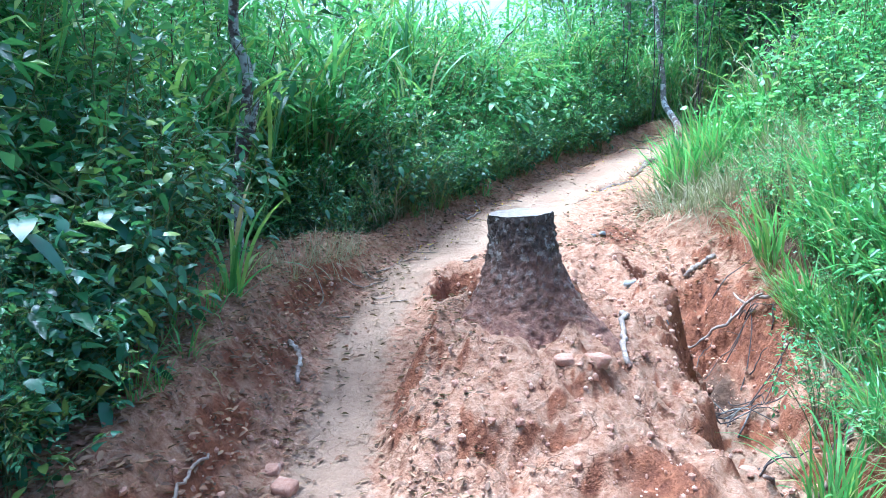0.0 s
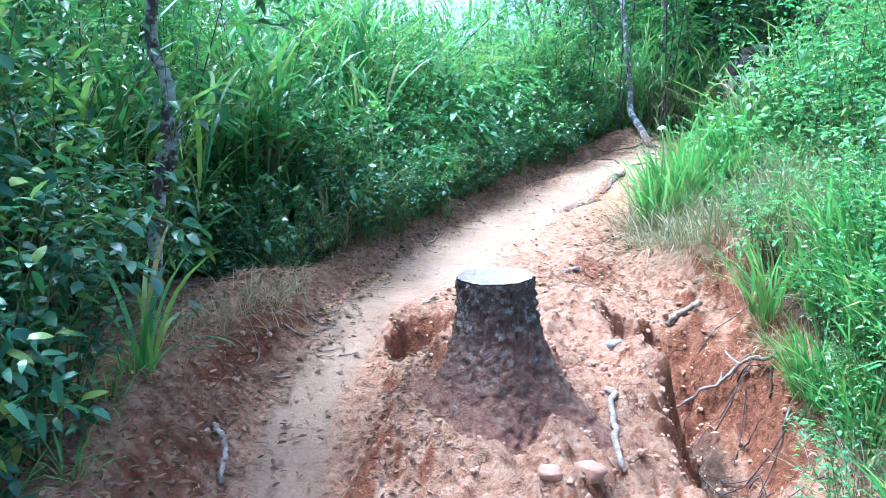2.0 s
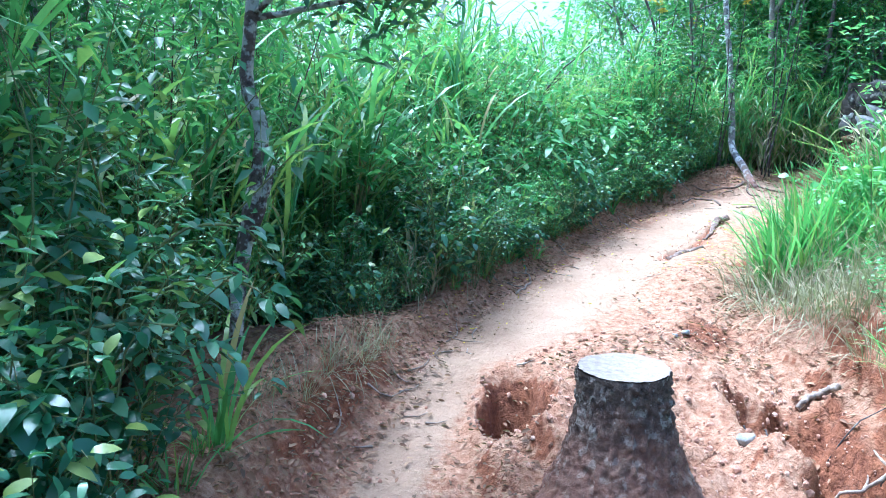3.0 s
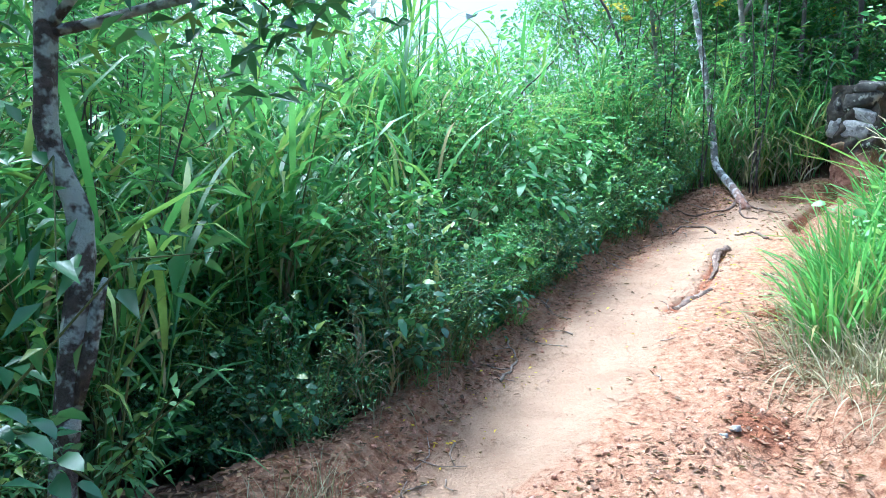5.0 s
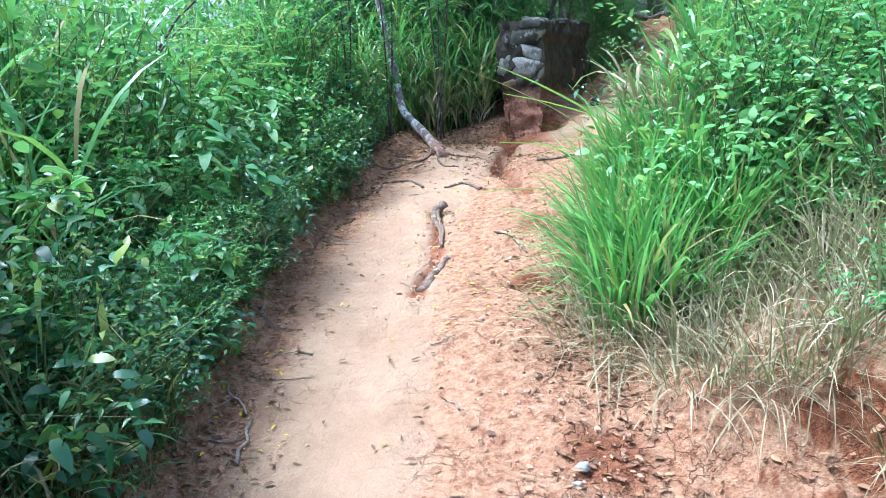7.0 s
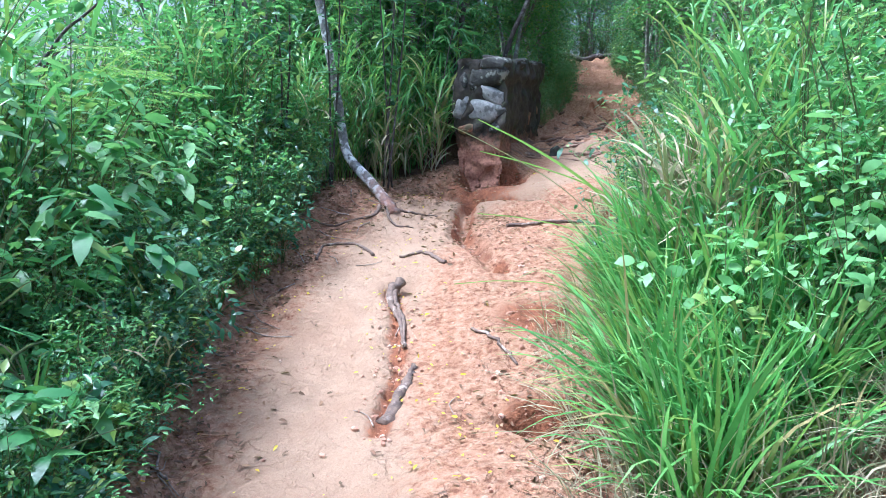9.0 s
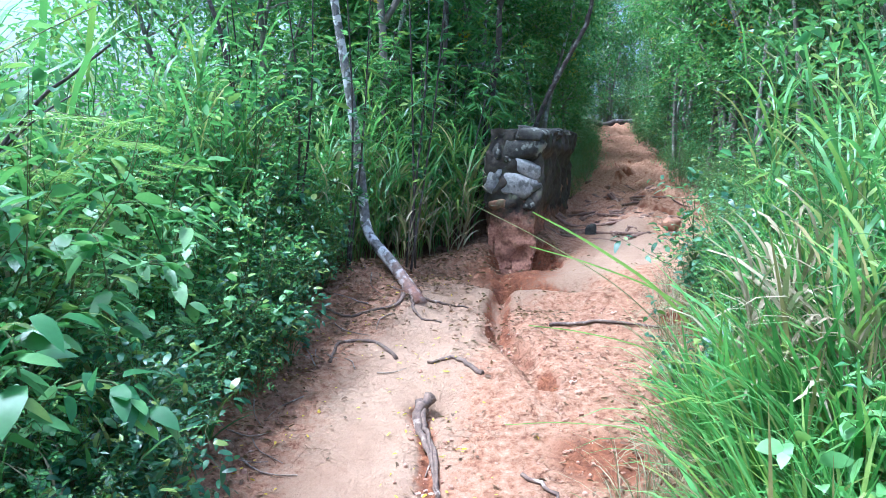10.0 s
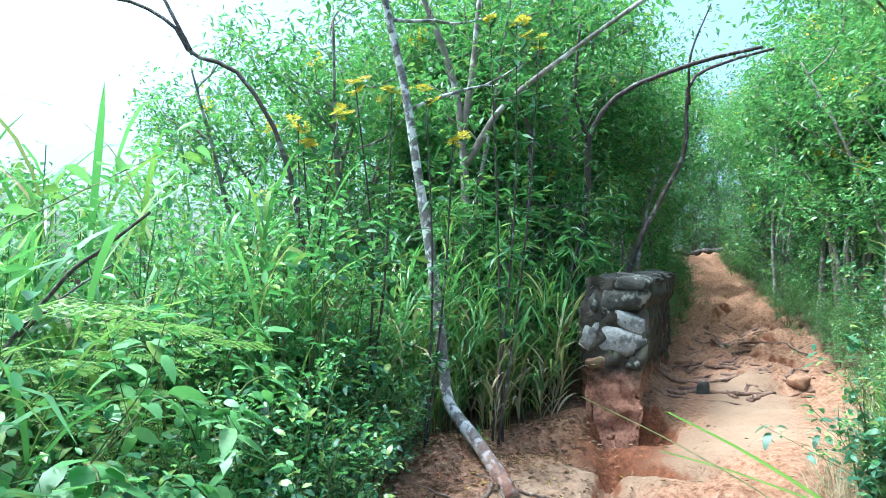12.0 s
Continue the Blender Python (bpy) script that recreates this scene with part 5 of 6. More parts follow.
for pts, r0 in (([(5.75, 10.65), (6.1, 10.5), (6.3, 10.25), (6.75, 9.95)], 0.04), ([(6.1, 10.1), (6.5, 10.15), (6.95, 9.95)], 0.03), ([(6.0, 10.75), (6.4, 10.7), (6.9, 10.55), (7.2, 10.2)], 0.035),
                ([(6.7, 11.4), (7.1, 11.35), (7.45, 11.0)], 0.04), ([(7.2, 11.8), (7.8, 11.7), (8.3, 11.2)], 0.04), ([(7.9, 12.2), (8.5, 12.1), (8.9, 11.6)], 0.035), ([(8.7, 12.9), (9.3, 12.8), (9.9, 12.4)], 0.045),
                ([(9.3, 13.5), (9.8, 13.2), (10.4, 12.9)], 0.04), ([(6.3, 10.9), (6.8, 10.95), (7.3, 10.75)], 0.03), ([(6.2, 10.3), (6.45, 10.35), (6.6, 10.1)], 0.025)):
    root_thing(R, "exposed brown tree root stepping across the washed-out slope", R, pts, r0 * 0.72, r0 * 0.3, SLOPEROOT, 0.006, lump=0.2, wave=0.03)

for _ in range(16):
    i = RNG.uniform(13.7, 16.8)
    a, b = TREAD[int(i)], TREAD[int(i) + 1]
    p = a[:2] + (b[:2] - a[:2]) * (i - int(i))
    d = unit(b[:2] - a[:2])
    w, turn = RNG.uniform(0.25, 0.6), RNG.normal(0, 0.5)
    c = p + np.array([d[1], -d[0]]) * RNG.uniform(-0.4, 0.4)
    q = np.array([d[1] + turn * d[0], -d[0] + turn * d[1]]) * w
    root_thing(R, "thin root laid bare on the washed-out slope", R, [c - q, c + RNG.normal(0, 0.10, 2), c + q], 0.02, 0.008, SLOPEROOT, 0.002, 12, 0.03, 5, 0.2)
twig_rng = np.random.default_rng(77)
for _ in range(40):
    c = np.array([twig_rng.uniform(1.30, 1.86), twig_rng.uniform(2.6, 4.35)])
    q = np.array([twig_rng.normal(0, 0.10), twig_rng.normal(0, 0.07)]) + [0.04, 0.0]
    root_thing(R, "thin dark dead rootlet hanging in the eroded hollow", R, [c - q, c + twig_rng.normal(0, 0.015, 2), c + q], 0.0045, 0.002, SAPLINGBARK, 0.02, 8, 0.004, 5, 0.05, 0.05 * twig_rng.uniform(), 1)
for _ in range(14):
    # roots laid bare across the upper slope
    i = twig_rng.uniform(13.5, 16.4)
    a, b = TREAD[int(i)], TREAD[int(i) + 1]
    d = unit(b[:2] - a[:2])
    c = a[:2] + (b[:2] - a[:2]) * (i - int(i)) + np.array([d[1], -d[0]]) * twig_rng.uniform(-0.6, 0.6)
    q = np.array([d[1], -d[0]]) * twig_rng.uniform(0.35, 0.75) + d * twig_rng.normal(0, 0.12)
    root_thing(R, "long gnarled root laid bare on the washed-out slope", R, [c - q, c - q * 0.3 + twig_rng.normal(0, 0.06, 2), c + q * 0.4 + twig_rng.normal(0, 0.06, 2), c + q], 0.028, 0.008, SLOPEROOT, -0.004, 16, 0.03, 5, 0.2)

S = "stick"
root_thing(S, "short weathered stick lying on the mound", S, [(0.90, 3.5), (0.83, 3.2), (0.77, 2.9)], 0.016, 0.012, TWIG, 0.02)
root_thing(S, "dead branch bridging the eroded hollow", S, [(1.50, 4.28), (1.68, 4.08), (1.86, 3.85)], 0.006, 0.011, TWIG, 0.05, hump=0.10, twigs=3)
root_thing(S, "pale root stub sticking out of the bank", S, [(1.60, 4.61), (1.67, 4.62), (1.76, 4.56)], 0.016, 0.02, TWIG, 0.03)
root_thing(S, "dark fallen branch lying in the sandy gully", S, [(1.10, 2.30), (1.3, 2.45), (1.5, 2.58), (1.75, 2.68)], 0.008, 0.013, ROOTBARK, 0.03)
root_thing(S, "bent twig rooted at the path's edge", S, [(-0.74, 3.36), (-0.68, 3.25), (-0.66, 3.10)], 0.012, 0.01, TWIG, 0.02, hump=0.05)
root_thing(S, "thin pale twig on the red soil", S, [(-0.82, 1.94), (-0.80, 2.1), (-0.79, 2.26)], 0.006, 0.005, TWIG, 0.02)
root_thing(S, "dry stick on the clay", S, [(2.36, 7.48), (2.37, 7.26), (2.33, 7.06)], 0.010, 0.007, ROOTBARK, 0.01)
root_thing(S, "long dark stick on the clay by the grass", S, [(3.62, 8.62), (3.9, 8.42), (4.1, 8.1)], 0.013, 0.008, ROOTBARK, 0.015)
root_thing(S, "fallen bare branch on the edge of the path", S, [(0.2, 5.95), (0.32, 6.2), (0.30, 6.45)], 0.008, 0.005, TWIG, 0.012, twigs=2)
root_thing("log", "thin dark log lying across the top of the path", "log", [(19.3, 24.0), (20.2, 23.1), (21.1, 22.2)], 0.11, 0.09, SAPLINGBARK, 0.12)
for _ in range(70):
    # twigs among the litter at the path's far edge
    k = RNG.uniform(0, 1)
    i = k * 7 + 5
    a, b = TREAD[int(i)], TREAD[int(i) + 1]
    f = i - int(i)
    x, y = (a[:2] * (1 - f) + b[:2] * f)
    d = unit(b[:2] - a[:2])
    w = a[3] * (1 - f) + b[3] * f + (RNG.uniform(-0.15, 0.28) if RNG.uniform() < 0.75 else RNG.uniform(-1.3, 0))
    x, y = x - d[1] * w, y + d[0] * w
    t = RNG.uniform(0, 6.28)
    L = RNG.uniform(0.08, 0.3)
    root_thing("twig", "thin dry twig in the leaf litter beside the path", "twig", [(x, y), (x + L * 0.5 * math.cos(t), y + L * 0.5 * math.sin(t)), (x + L * math.cos(t + 0.3), y + L * math.sin(t + 0.3))], RNG.uniform(0.003, 0.007), 0.002, TWIG, 0.008, 5, 0.003, 4, 0.1)


def rock(x, y, w, d, h, mat, label, turn, sink=0.3):
    root = rough_stone("rock", 0, 0, 0, w, d, h, mat, None, x * 7 + y)
    root.matrix_world = pose(x, y, ground_z(x, y) + h * (0.5 - sink), RNG.normal(0, 6), RNG.normal(0, 6), turn)
    tagged(root, label, "rock", "rocks in the path")


for _ in range(14):
    i = twig_rng.uniform(13.6, 16.6)
    a, b = TREAD[int(i)], TREAD[int(i) + 1]
    d = unit(b[:2] - a[:2])
    c = a[:2] + (b[:2] - a[:2]) * (i - int(i)) + np.array([d[1], -d[0]]) * twig_rng.uniform(-0.6, 0.6)
    w = twig_rng.uniform(0.10, 0.22)
    rock(c[0], c[1], w, w * 0.7, w * 0.5, EARTHSTONE if twig_rng.uniform() < 0.6 else PEBBLE, "earth-stained stone bedded in the washed-out slope", twig_rng.uniform(0, 180), 0.55)
rock(6.05, 10.55, 0.14, 0.12, 0.22, DARKSTONE, "small upright dark grey stone in the washed-out slope", 40, 0.45)
for x, y, s in ((1.18, 5.25, 0.05), (1.10, 5.18, 0.035), (-0.55, 2.32, 0.09), (-0.62, 2.45, 0.06), (-0.5, 2.2, 0.05), (0.62, 2.75, 0.09), (0.48, 2.72, 0.07), (1.05, 3.9, 0.08), (1.25, 2.75, 0.09)):
    rock(x, y, s, s * 0.8, s * 0.6, PEBBLE if x < 1.0 or s > 0.08 else FIELDSTONE, "small stone bedded in the soil", RNG.uniform(0, 180))


# ---- crumbled soil and fallen leaves ----
def clods():
    """Crumbs of earth on the mound, banks and clay."""
    bm = bmesh.new()
    bmesh.ops.create_icosphere(bm, subdivisions=1, radius=1)
    base = np.array([v.co[:] for v in bm.verts])
    tris = np.array([[v.index for v in f.verts] for f in bm.faces])
    bm.free()
    x, y = RNG.uniform(-1.0, 4.2, 90000), RNG.uniform(1.4, 9.2, 90000)
    s, _, wl, wr = tread_frame(x, y)
    m = mound_mask(x, y) + gully_mask(x, y) + 0.8 * ((x > 1.4) & (x < 2.0) & (y < 4.8))
    edge = np.exp(-((-s - wl - 0.1) / 0.15) ** 2) + 0.4 * ((s > wr * 0.6) & (s < wr + 0.2) & (y > 4.8))
    edge = edge + 1.5 * np.exp(-(line_away(x, y, ((2.36, 8.26), (2.16, 7.88), (1.88, 7.45), (1.50, 7.0))) / 0.09) ** 2) + np.exp(-(line_away(x, y, ((4.22, 9.75), (3.72, 9.27), (3.36, 8.85), (3.24, 8.5))) / 0.12) ** 2)
    keep = RNG.uniform(0, 1, 90000) < np.maximum(m, edge) * 0.5 + 0.01
    p = np.stack([x, y], 1)[keep][:6500]
    n = len(p)
    r = 0.004 + 0.014 * RNG.uniform(0, 1, n) ** 4
    v = base[None] * (r[:, None, None] * RNG.uniform(0.6, 1.3, (n, 1, 3))) * RNG.uniform(0.8, 1.15, (n, len(base), 1))
    v = v + np.stack([p[:, 0], p[:, 1], height(p[:, 0], p[:, 1]) + r * 0.3], 1)[:, None]
    t = (tris[None] + (np.arange(n) * len(base))[:, None, None]).reshape(-1, 3)
    tagged(new("soil_crumbs", mesh_from("soil_crumbs", v.reshape(-1, 3), t, PEBBLE, False)), "loose crumbs of orange earth on the eroded ground", "soil", kind="stuff")


def fallen(name, label, mat, n, size, pick):
    x, y = RNG.uniform(-1.6, 5.2, n * 14), RNG.uniform(1.4, 10.6, n * 14)
    s, _, wl, wr = tread_frame(x, y)
    keep = RNG.uniform(0, 1, n * 14) < pick(x, y, -s - wl, s - wr)
    p = np.stack([x, y], 1)[keep][:n]
    n = len(p)
    g = Geo()
    L = size * RNG.uniform(0.5, 1.3, n)
    g.leaves(np.stack([p[:, 0], p[:, 1], height(p[:, 0], p[:, 1]) + 0.012], 1), RNG.normal(0, 1, (n, 3)) * [1, 1, 0.2], L, L * 0.45, 0.5, 0.05, 3)
    tagged(new(name, g.mesh(name, mat)), label, "leaves", kind="stuff")


clods()
fallen("leaf_litter", "brown dead leaves along the edges of the path", LITTER, 13500, 0.036, lambda x, y, l, r: np.exp(-((l - 0.2) / 0.25) ** 2) + 0.9 * blob(x, y, 3.2, 9.9, 0.7, 0.45) + 0.5 * blob(x, y, 3.6, 8.9, 0.4, 0.4) + 0.6 * np.exp(-((r - 0.15) / 0.2) ** 2) + 0.012 * ((l < 0) & (r < 0)) + 0.03 * ((l < -0.75) & (r < 0) & (y > 5)))
fallen("yellow_petals", "small fallen yellow leaves and petals on the path", YELLOW, 1000, 0.026, lambda x, y, l, r: (y > 5) * (0.35 * np.exp(-((l + 0.05) / 0.2) ** 2) + 0.5 * np.exp(-((x - 1.9 - 0.5 * (y - 7.2)) / 0.25) ** 2) * ((y > 6.3) & (y < 9)) + 0.01 * ((l < 0.3) & (r < 0))))
scatter("small", 14, -1.2, 5, 2, 10.5, lambda x, y, l, r: 0.1 < l < 0.4 or 0.1 < r < 0.3 and y > 7, 0.5, 0.9)


STALKS = [((2.50, 8.10, 2.34), (3.75, 7.55), 0.012, DRY, "long bleached grass stalk"),
          ((2.70, 7.85, 2.31), (3.85, 7.50), 0.030, LUSH, "long green grass blade"),
          ((2.88, 8.05, 2.12), (3.95, 7.45), 0.024, LUSH, "long green grass blade"),
          ((2.62, 7.75, 1.78), (3.45, 7.25), 0.020, LUSH, "long green grass blade"),
          ((2.15, 7.35, 1.50), (2.85, 6.90), 0.016, LUSH, "long green grass blade")]


def stalk(name, label, curve, wide, mat):
    """One long bent grass blade."""
    c = spline(curve, 16)
    side = unit(np.cross(np.gradient(c, axis=0), [0.3, 0.3, 1.0]))
    w = wide * np.sin(np.linspace(0.25, 3.05, 16))[:, None] * 0.5
    g = Geo()
    v = np.concatenate([c - side * w, c + [0, 0, -wide * 0.2], c + side * w])
    i = np.arange(15)
    g.add(v, None, np.concatenate([np.stack([i, i + 1, i + 17, i + 16], 1), np.stack([i + 16, i + 17, i + 33, i + 32], 1)]))
    part(name, g.mesh(name, mat), bent_grass, label)


bent_grass = tagged(new("bent_grass"), "long grass stalks leaning from the bank out over the path", "grass")
for tip, base, wide, mat, text in STALKS:
    b = Vector((*base, ground_z(*base) - 0.02))
    t = Vector(tip)
    up = b.lerp(t, 0.35) + Vector((0, 0, 0.12))
    stalk("grass_blade", text, [b, up, b.lerp(t, 0.7) + Vector((0, 0, 0.08)), t], wide, mat)


# ---- tall flowering plants behind the leaning tree ----
def flower_plant(x, y, top, heads):
    """Leafy green stalks, each ending in a yellow flower head of narrow rays round a disc."""
    root = new("flowering_plant")
    z = ground_z(x, y)
    rng = np.random.default_rng(int(1000 * abs(x)) + int(100 * y))
    stems, leaves = Geo(), Geo()
    root.location = (x, y, z)
    for dx, dy, dz in heads:
        tip = np.array([dx, dy, top - z + dz])
        c = spline([(0.05 * rng.normal(), 0.05 * rng.normal(), -0.05), tip * [0.3, 0.3, 0.5] + rng.normal(0, 0.05, 3), tip], 12)
        stems.tube(c, np.linspace(0.011, 0.004, 12), 5, 0.03)
        n = 60
        i = rng.integers(3, 12, n)
        d = rng.normal(0, 1, (n, 3)) * [1, 1, 0.35]
        leaves.leaves(c[i] + rng.normal(0, 0.02, (n, 3)), d, rng.uniform(0.09, 0.17, n), rng.uniform(0.03, 0.05, n), 0.35, 0.1, 0)
        head = Geo()
        for k in range(4):
            at = tip + rng.normal(0, 0.035, 3) * [1, 1, 0.6]
            a = np.arange(13) * 2 * math.pi / 13 + rng.uniform(0, 1)
            tilt = rng.normal(0, 0.35, 2)
            rays = np.stack([np.cos(a), np.sin(a), 0.25 + tilt[0] * np.cos(a) + tilt[1] * np.sin(a)], 1)
            head.leaves(np.repeat(at[None], 13, 0) + rays * 0.012, rays, np.full(13, 0.05), np.full(13, 0.022), 0.3, 0.03, 0)
        part("flower_head", head.mesh("flower_head", YELLOW), root, "bright yellow cluster of ray flowers")
    part("stem", stems.mesh("stem", SAPLINGBARK), root)
    part("foliage", leaves.mesh("foliage", BUSH), root)
    return tagged(root, "tall leafy plant with bright yellow flower heads behind the leaning tree", "flowering plant", "flowering plants")


flower_plant(2.11, 10.28, 3.77, [(-0.09, 0.03, 0.02), (0.14, -0.07, 0.08), (-0.05, 0.04, -0.10)])
flower_plant(2.43, 10.08, 4.04, [(-0.11, 0.04, 0.01), (0.11, -0.04, -0.01)])
flower_plant(2.93, 10.10, 3.93, [(-0.10, 0.02, 0.13), (0.10, -0.02, -0.13)])
flower_plant(3.61, 10.22, 4.75, [(0.0, -0.02, 0.04), (-0.16, 0.10, 0.03), (0.17, -0.08, -0.08)])


# ---- low branches with broad leaves reaching over the bank ----
def arching_shrub(x, y, ways, mat, label, size=0.11, per=26):
    """Long thin stems that rise and bend over, with broad leaves in pairs along them."""
    root = new("arching_shrub")
    root.location = (x, y, ground_z(x, y))
    rng = np.random.default_rng(int(1000 * abs(x)) + int(100 * y))
    for dx, dy, up in ways:
        stem, leaf = Geo(), Geo()
        c = spline([(0, 0, -0.05), (0.35 * dx, 0.35 * dy, 0.85 * up), (0.75 * dx, 0.75 * dy, up), (dx, dy, 0.82 * up)], 14)
        stem.tube(c, np.linspace(0.008, 0.003, 14), 5, 0.03)
        u = np.linspace(0.22, 1, per)
        pos = along(c, u) + rng.normal(0, 0.02, (per, 3))
        d = np.array([dx, dy, 0]) / max(math.hypot(dx, dy), 0.01)
        side = np.array([-d[1], d[0], 0]) * np.where(np.arange(per) % 2, 1, -1)[:, None]
        L = size * rng.uniform(0.6, 1.25, per)
        leaf.leaves(pos, d * 0.6 + side * 0.9 + rng.normal(0, 0.25, (per, 3)), L, L * 0.5, 0.4, rng.uniform(0.1, 0.6, per)[:, None], 2)
        branch = part("branch", stem.mesh("branch", STEM), root)
        part("foliage", leaf.mesh("foliage", mat), branch)
    return tagged(root, label, "shrub", "plants along the path")


A = "dark green shrub with long branches arching over the bank"
arching_shrub(-1.55, 2.75, [(0.75, 0.15, 0.62), (0.55, -0.35, 0.55), (0.35, 0.40, 0.80), (0.50, 0.05, 0.42), (-0.10, -0.5, 0.7)], BROAD, A, 0.075, 38)
arching_shrub(-1.45, 3.25, [(0.72, -0.05, 0.60), (0.60, 0.25, 0.75), (0.45, -0.4, 0.5), (0.1, -0.2, 0.9)], BROAD, A, 0.075, 38)
arching_shrub(-1.60, 2.20, [(0.45, 0.15, 0.55), (0.35, -0.15, 0.42), (0.30, 0.35, 0.65), (0.10, -0.3, 0.5)], BROAD, A, 0.07, 34)
arching_shrub(-1.35, 2.15, [(0.25, 0.20, 0.35), (0.30, -0.10, 0.25), (-0.2, 0.1, 0.45)], BUSH, A, 0.08)
B = "bright green shrub with broad leaves on long bent stems"
arching_shrub(0.42, 7.75, [(0.45, -0.25, 0.75), (-0.30, -0.40, 0.8), (0.10, -0.50, 0.95), (0.5, 0.3, 0.9)], LEAFY, B, 0.12)
arching_shrub(0.75, 8.55, [(0.50, -0.10, 0.95), (-0.35, -0.30, 1.2), (0.10, -0.55, 1.1), (0.5, 0.35, 1.2)], PALE, B, 0.12)
arching_shrub(0.20, 8.35, [(0.40, -0.30, 1.3), (-0.35, -0.30, 1.35), (0.10, -0.55, 1.45), (0.4, 0.35, 1.4)], LEAFY, B, 0.12)
arching_shrub(1.25, 9.25, [(0.50, -0.10, 1.1), (-0.35, -0.40, 1.25), (0.10, -0.55, 1.0), (0.5, 0.30, 1.3)], PALE, B, 0.12)
arching_shrub(0.05, 6.95, [(0.40, -0.10, 0.5), (-0.30, -0.30, 0.55), (0.20, -0.45, 0.6), (0.4, 0.3, 0.6)], LEAFY, B, 0.10)

scatter("lush", 18, 2.6, 4.6, 6.2, 8.2, lambda x, y, l, r: 0.62 < r < 1.1, 0.9, 1.3)
scatter("cane", 7, 3.0, 4.8, 6.0, 7.6, lambda x, y, l, r: 0.7 < r < 1.5, 0.5, 0.7)
scatter("cane_dry", 6, 2.8, 4.4, 6.2, 7.8, lambda x, y, l, r: 0.5 < r < 1.2, 0.7, 0.9)
scatter("broad", 12, -3.0, -1.5, 1.6, 4.5, lambda x, y, l, r: True, 0.8, 1.2)
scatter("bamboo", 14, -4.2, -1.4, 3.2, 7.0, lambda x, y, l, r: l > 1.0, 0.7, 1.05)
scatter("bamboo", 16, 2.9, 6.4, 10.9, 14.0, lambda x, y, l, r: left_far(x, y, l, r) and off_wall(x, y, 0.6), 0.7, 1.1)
scatter("thicket", 12, 3.2, 7.5, 11.8, 15, lambda x, y, l, r: left_far(x, y, l, r) and off_wall(x, y, 1.2), 0.7, 1.0)


# low growth that creeps up to the path's edges
def creep_left(x, y, l, r):
    return 0.12 < l < 0.42 and not (x > 2.5 and y > 8.9)


def creep_right(x, y, l, r):
    return x > 1.42 + 0.36 * (y - 2.4)


scatter("bush", 26, -0.6, 2.5, 5.5, 9.4, creep_left, 0.22, 0.38)
scatter("broad", 22, -0.6, 2.5, 5.5, 9.4, creep_left, 0.4, 0.7)
scatter("leafy", 16, -0.2, 2.5, 6.4, 9.4, creep_left, 0.18, 0.3)
scatter("cane_dry", 8, -0.6, 2.4, 5.5, 9.2, creep_left, 0.3, 0.45)
scatter("spray", 12, -0.6, 2.4, 5.5, 9.2, creep_left, 0.45, 0.7)
scatter("broad", 12, -1.7, -1.02, 1.7, 2.7, lambda x, y, l, r: l > 0.36, 0.4, 0.7)
scatter("bush", 8, -1.7, -1.05, 1.6, 2.7, lambda x, y, l, r: l > 0.4, 0.3, 0.45)
scatter("lush", 20, 1.4, 2.3, 1.7, 3.9, creep_right, 0.35, 0.6)
scatter("weed", 16, 1.4, 2.3, 1.7, 3.9, creep_right, 0.28, 0.45)
scatter("dry", 18, 1.4, 2.3, 1.7, 4.3, creep_right, 0.4, 0.7)


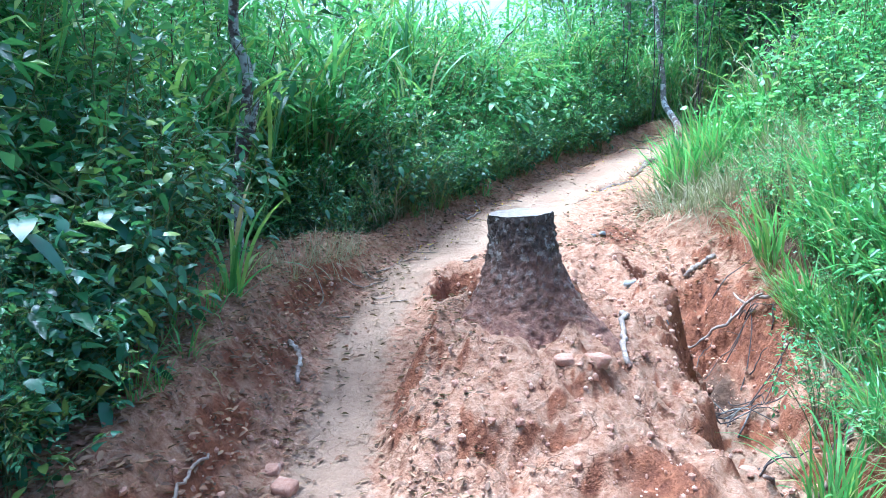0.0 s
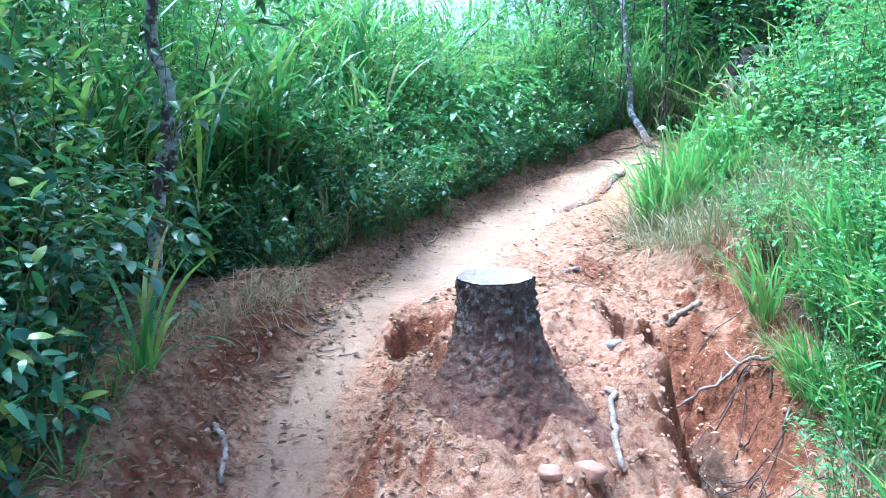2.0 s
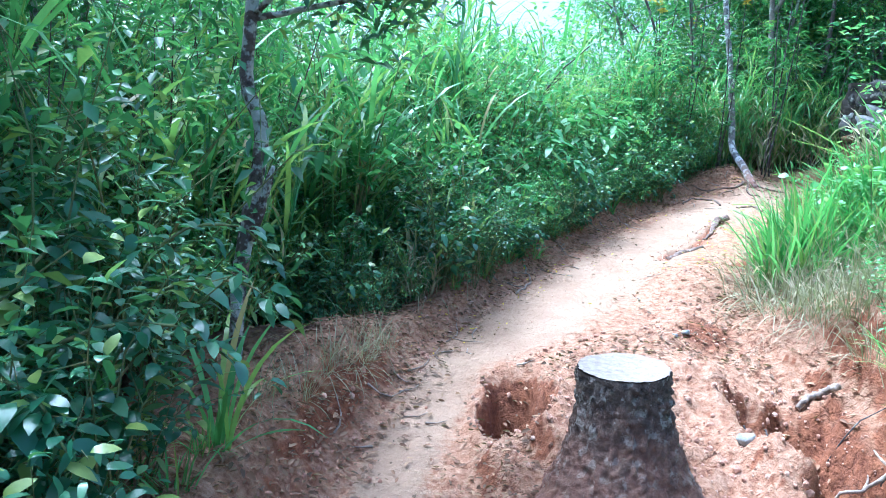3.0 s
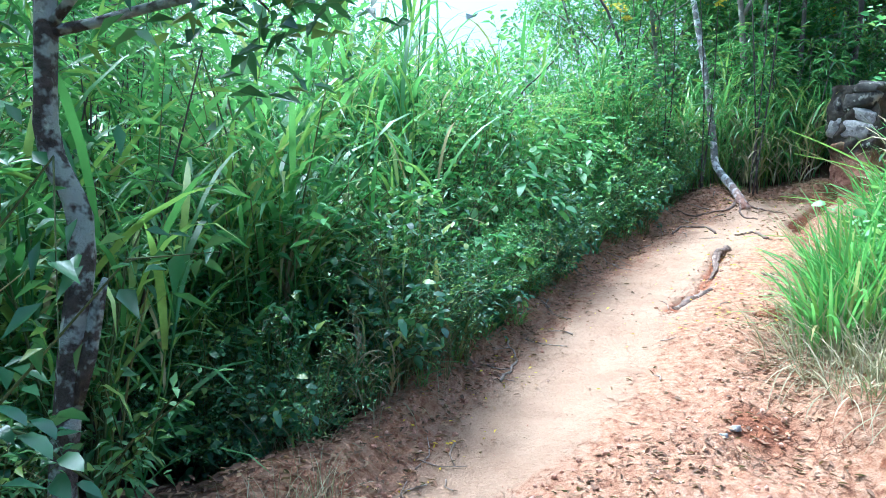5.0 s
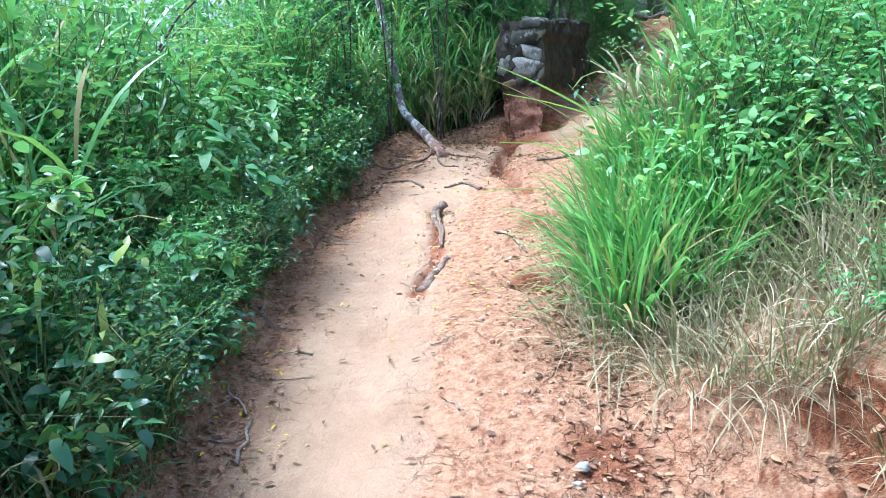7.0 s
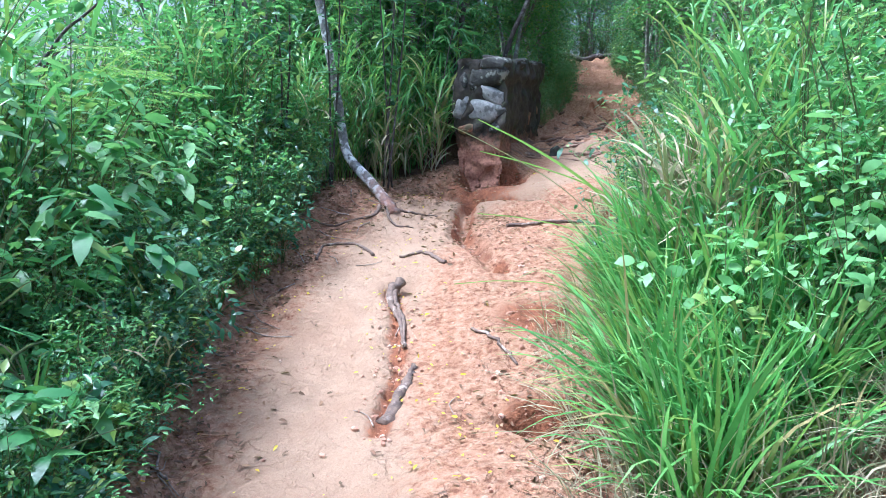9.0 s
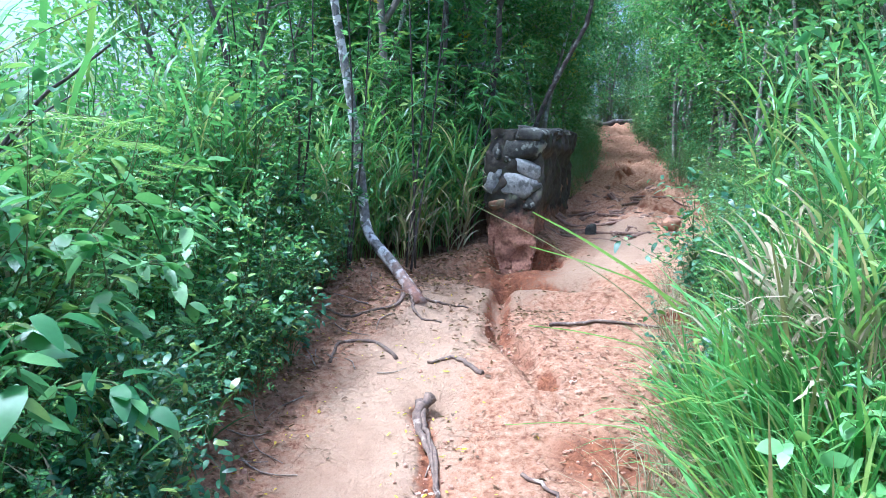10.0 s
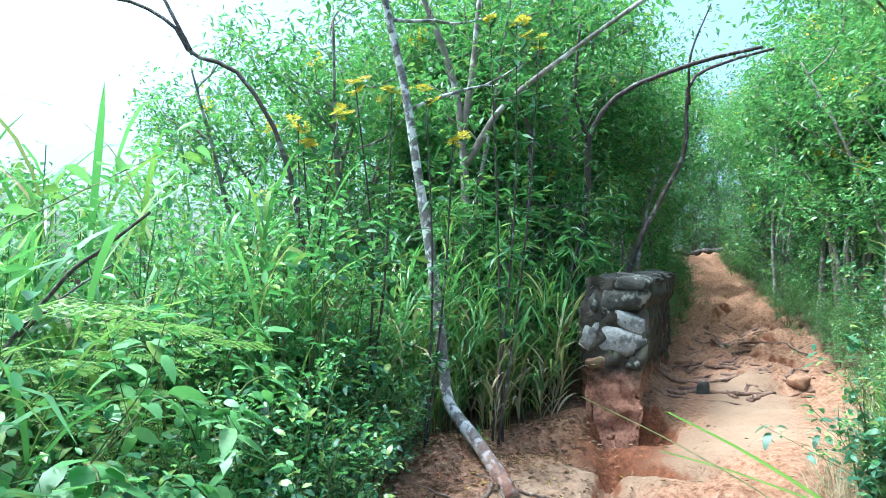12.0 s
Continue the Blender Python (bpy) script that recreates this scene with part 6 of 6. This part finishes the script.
# ---- rough growth over the ground away from the path ----
def ground_cover(n):
    rng = np.random.default_rng(5)
    x, y = rng.uniform(-8, 13, n), rng.uniform(-8, 17, n)
    s, _, wl, wr = tread_frame(x, y)
    l, r = -s - wl, s - wr
    keep = ((l > 1.0) | ((r > 1.0) & (x > 2.0))) & ((y < 2.2) | (l > 2.5) | (r > 2.0)) & (vnoise(x * 0.9, y * 0.9, 61) > -0.25)
    x, y = x[keep], y[keep]
    n = len(x)
    g = Geo()
    g.blades(np.stack([x, y, height(x, y) - 0.02], 1), rng.uniform(0, 6.28, n), rng.uniform(0.1, 0.9, n), rng.uniform(0.3, 1.5, n), rng.uniform(0.2, 0.55, n), rng.uniform(0.02, 0.05, n), 3)
    tagged(new("ground_cover", g.mesh("ground_cover", CANE)), "rough green grass and weeds covering the forest floor", "grass", kind="stuff")


ground_cover(42000)
undergrowth("bush", 34, -7, 9, -6, 2.4, lambda x, y, l, r: l > 1.4 or r > 1.8, 0.9, 1.5)
for x, y, size in ((1.78, 3.05, 0.7), (1.84, 3.5, 0.6), (1.80, 2.6, 0.7), (1.92, 4.1, 0.6)):
    plant("small", x, y, size)
for x, y, size in ((-0.86, 3.95, 0.5), (-0.80, 4.25, 0.6), (-0.70, 4.50, 0.55), (-0.98, 3.70, 0.5), (-0.62, 4.75, 0.5)):
    plant("dry", x, y, size)
for x, y in ((-1.02, 2.25), (-1.10, 2.45), (-0.98, 2.62), (-1.12, 2.80), (-1.02, 3.02), (-1.16, 2.08), (-1.04, 3.30), (-1.2, 3.1)):
    plant("small", x, y, RNG.uniform(0.6, 1.0))
fallen("bank_litter", "brown dead leaves and bits strewn over the red bank", LITTER, 3600, 0.045, lambda x, y, l, r: (y < 5.0) * (0.5 * np.exp(-((l - 0.5) / 0.3) ** 2) + 0.22 * ((x > 1.35) & (x < 2.1))))
for x, y, kind, size in ((3.45, 10.75, "cane", 0.55), (3.75, 10.55, "cane", 0.55), (3.95, 10.85, "cane", 0.6), (4.2, 10.65, "cane", 0.6), (3.6, 10.35, "cane_dry", 0.6), (4.3, 10.95, "cane", 0.6),
                         (2.95, 10.6, "cane", 0.6), (3.2, 10.45, "cane", 0.5), (4.05, 10.45, "cane_dry", 0.7), (2.6, 10.35, "cane", 0.55), (2.75, 10.15, "cane", 0.45), (3.3, 10.7, "cane_dry", 0.7)):
    plant(kind, x, y, size)
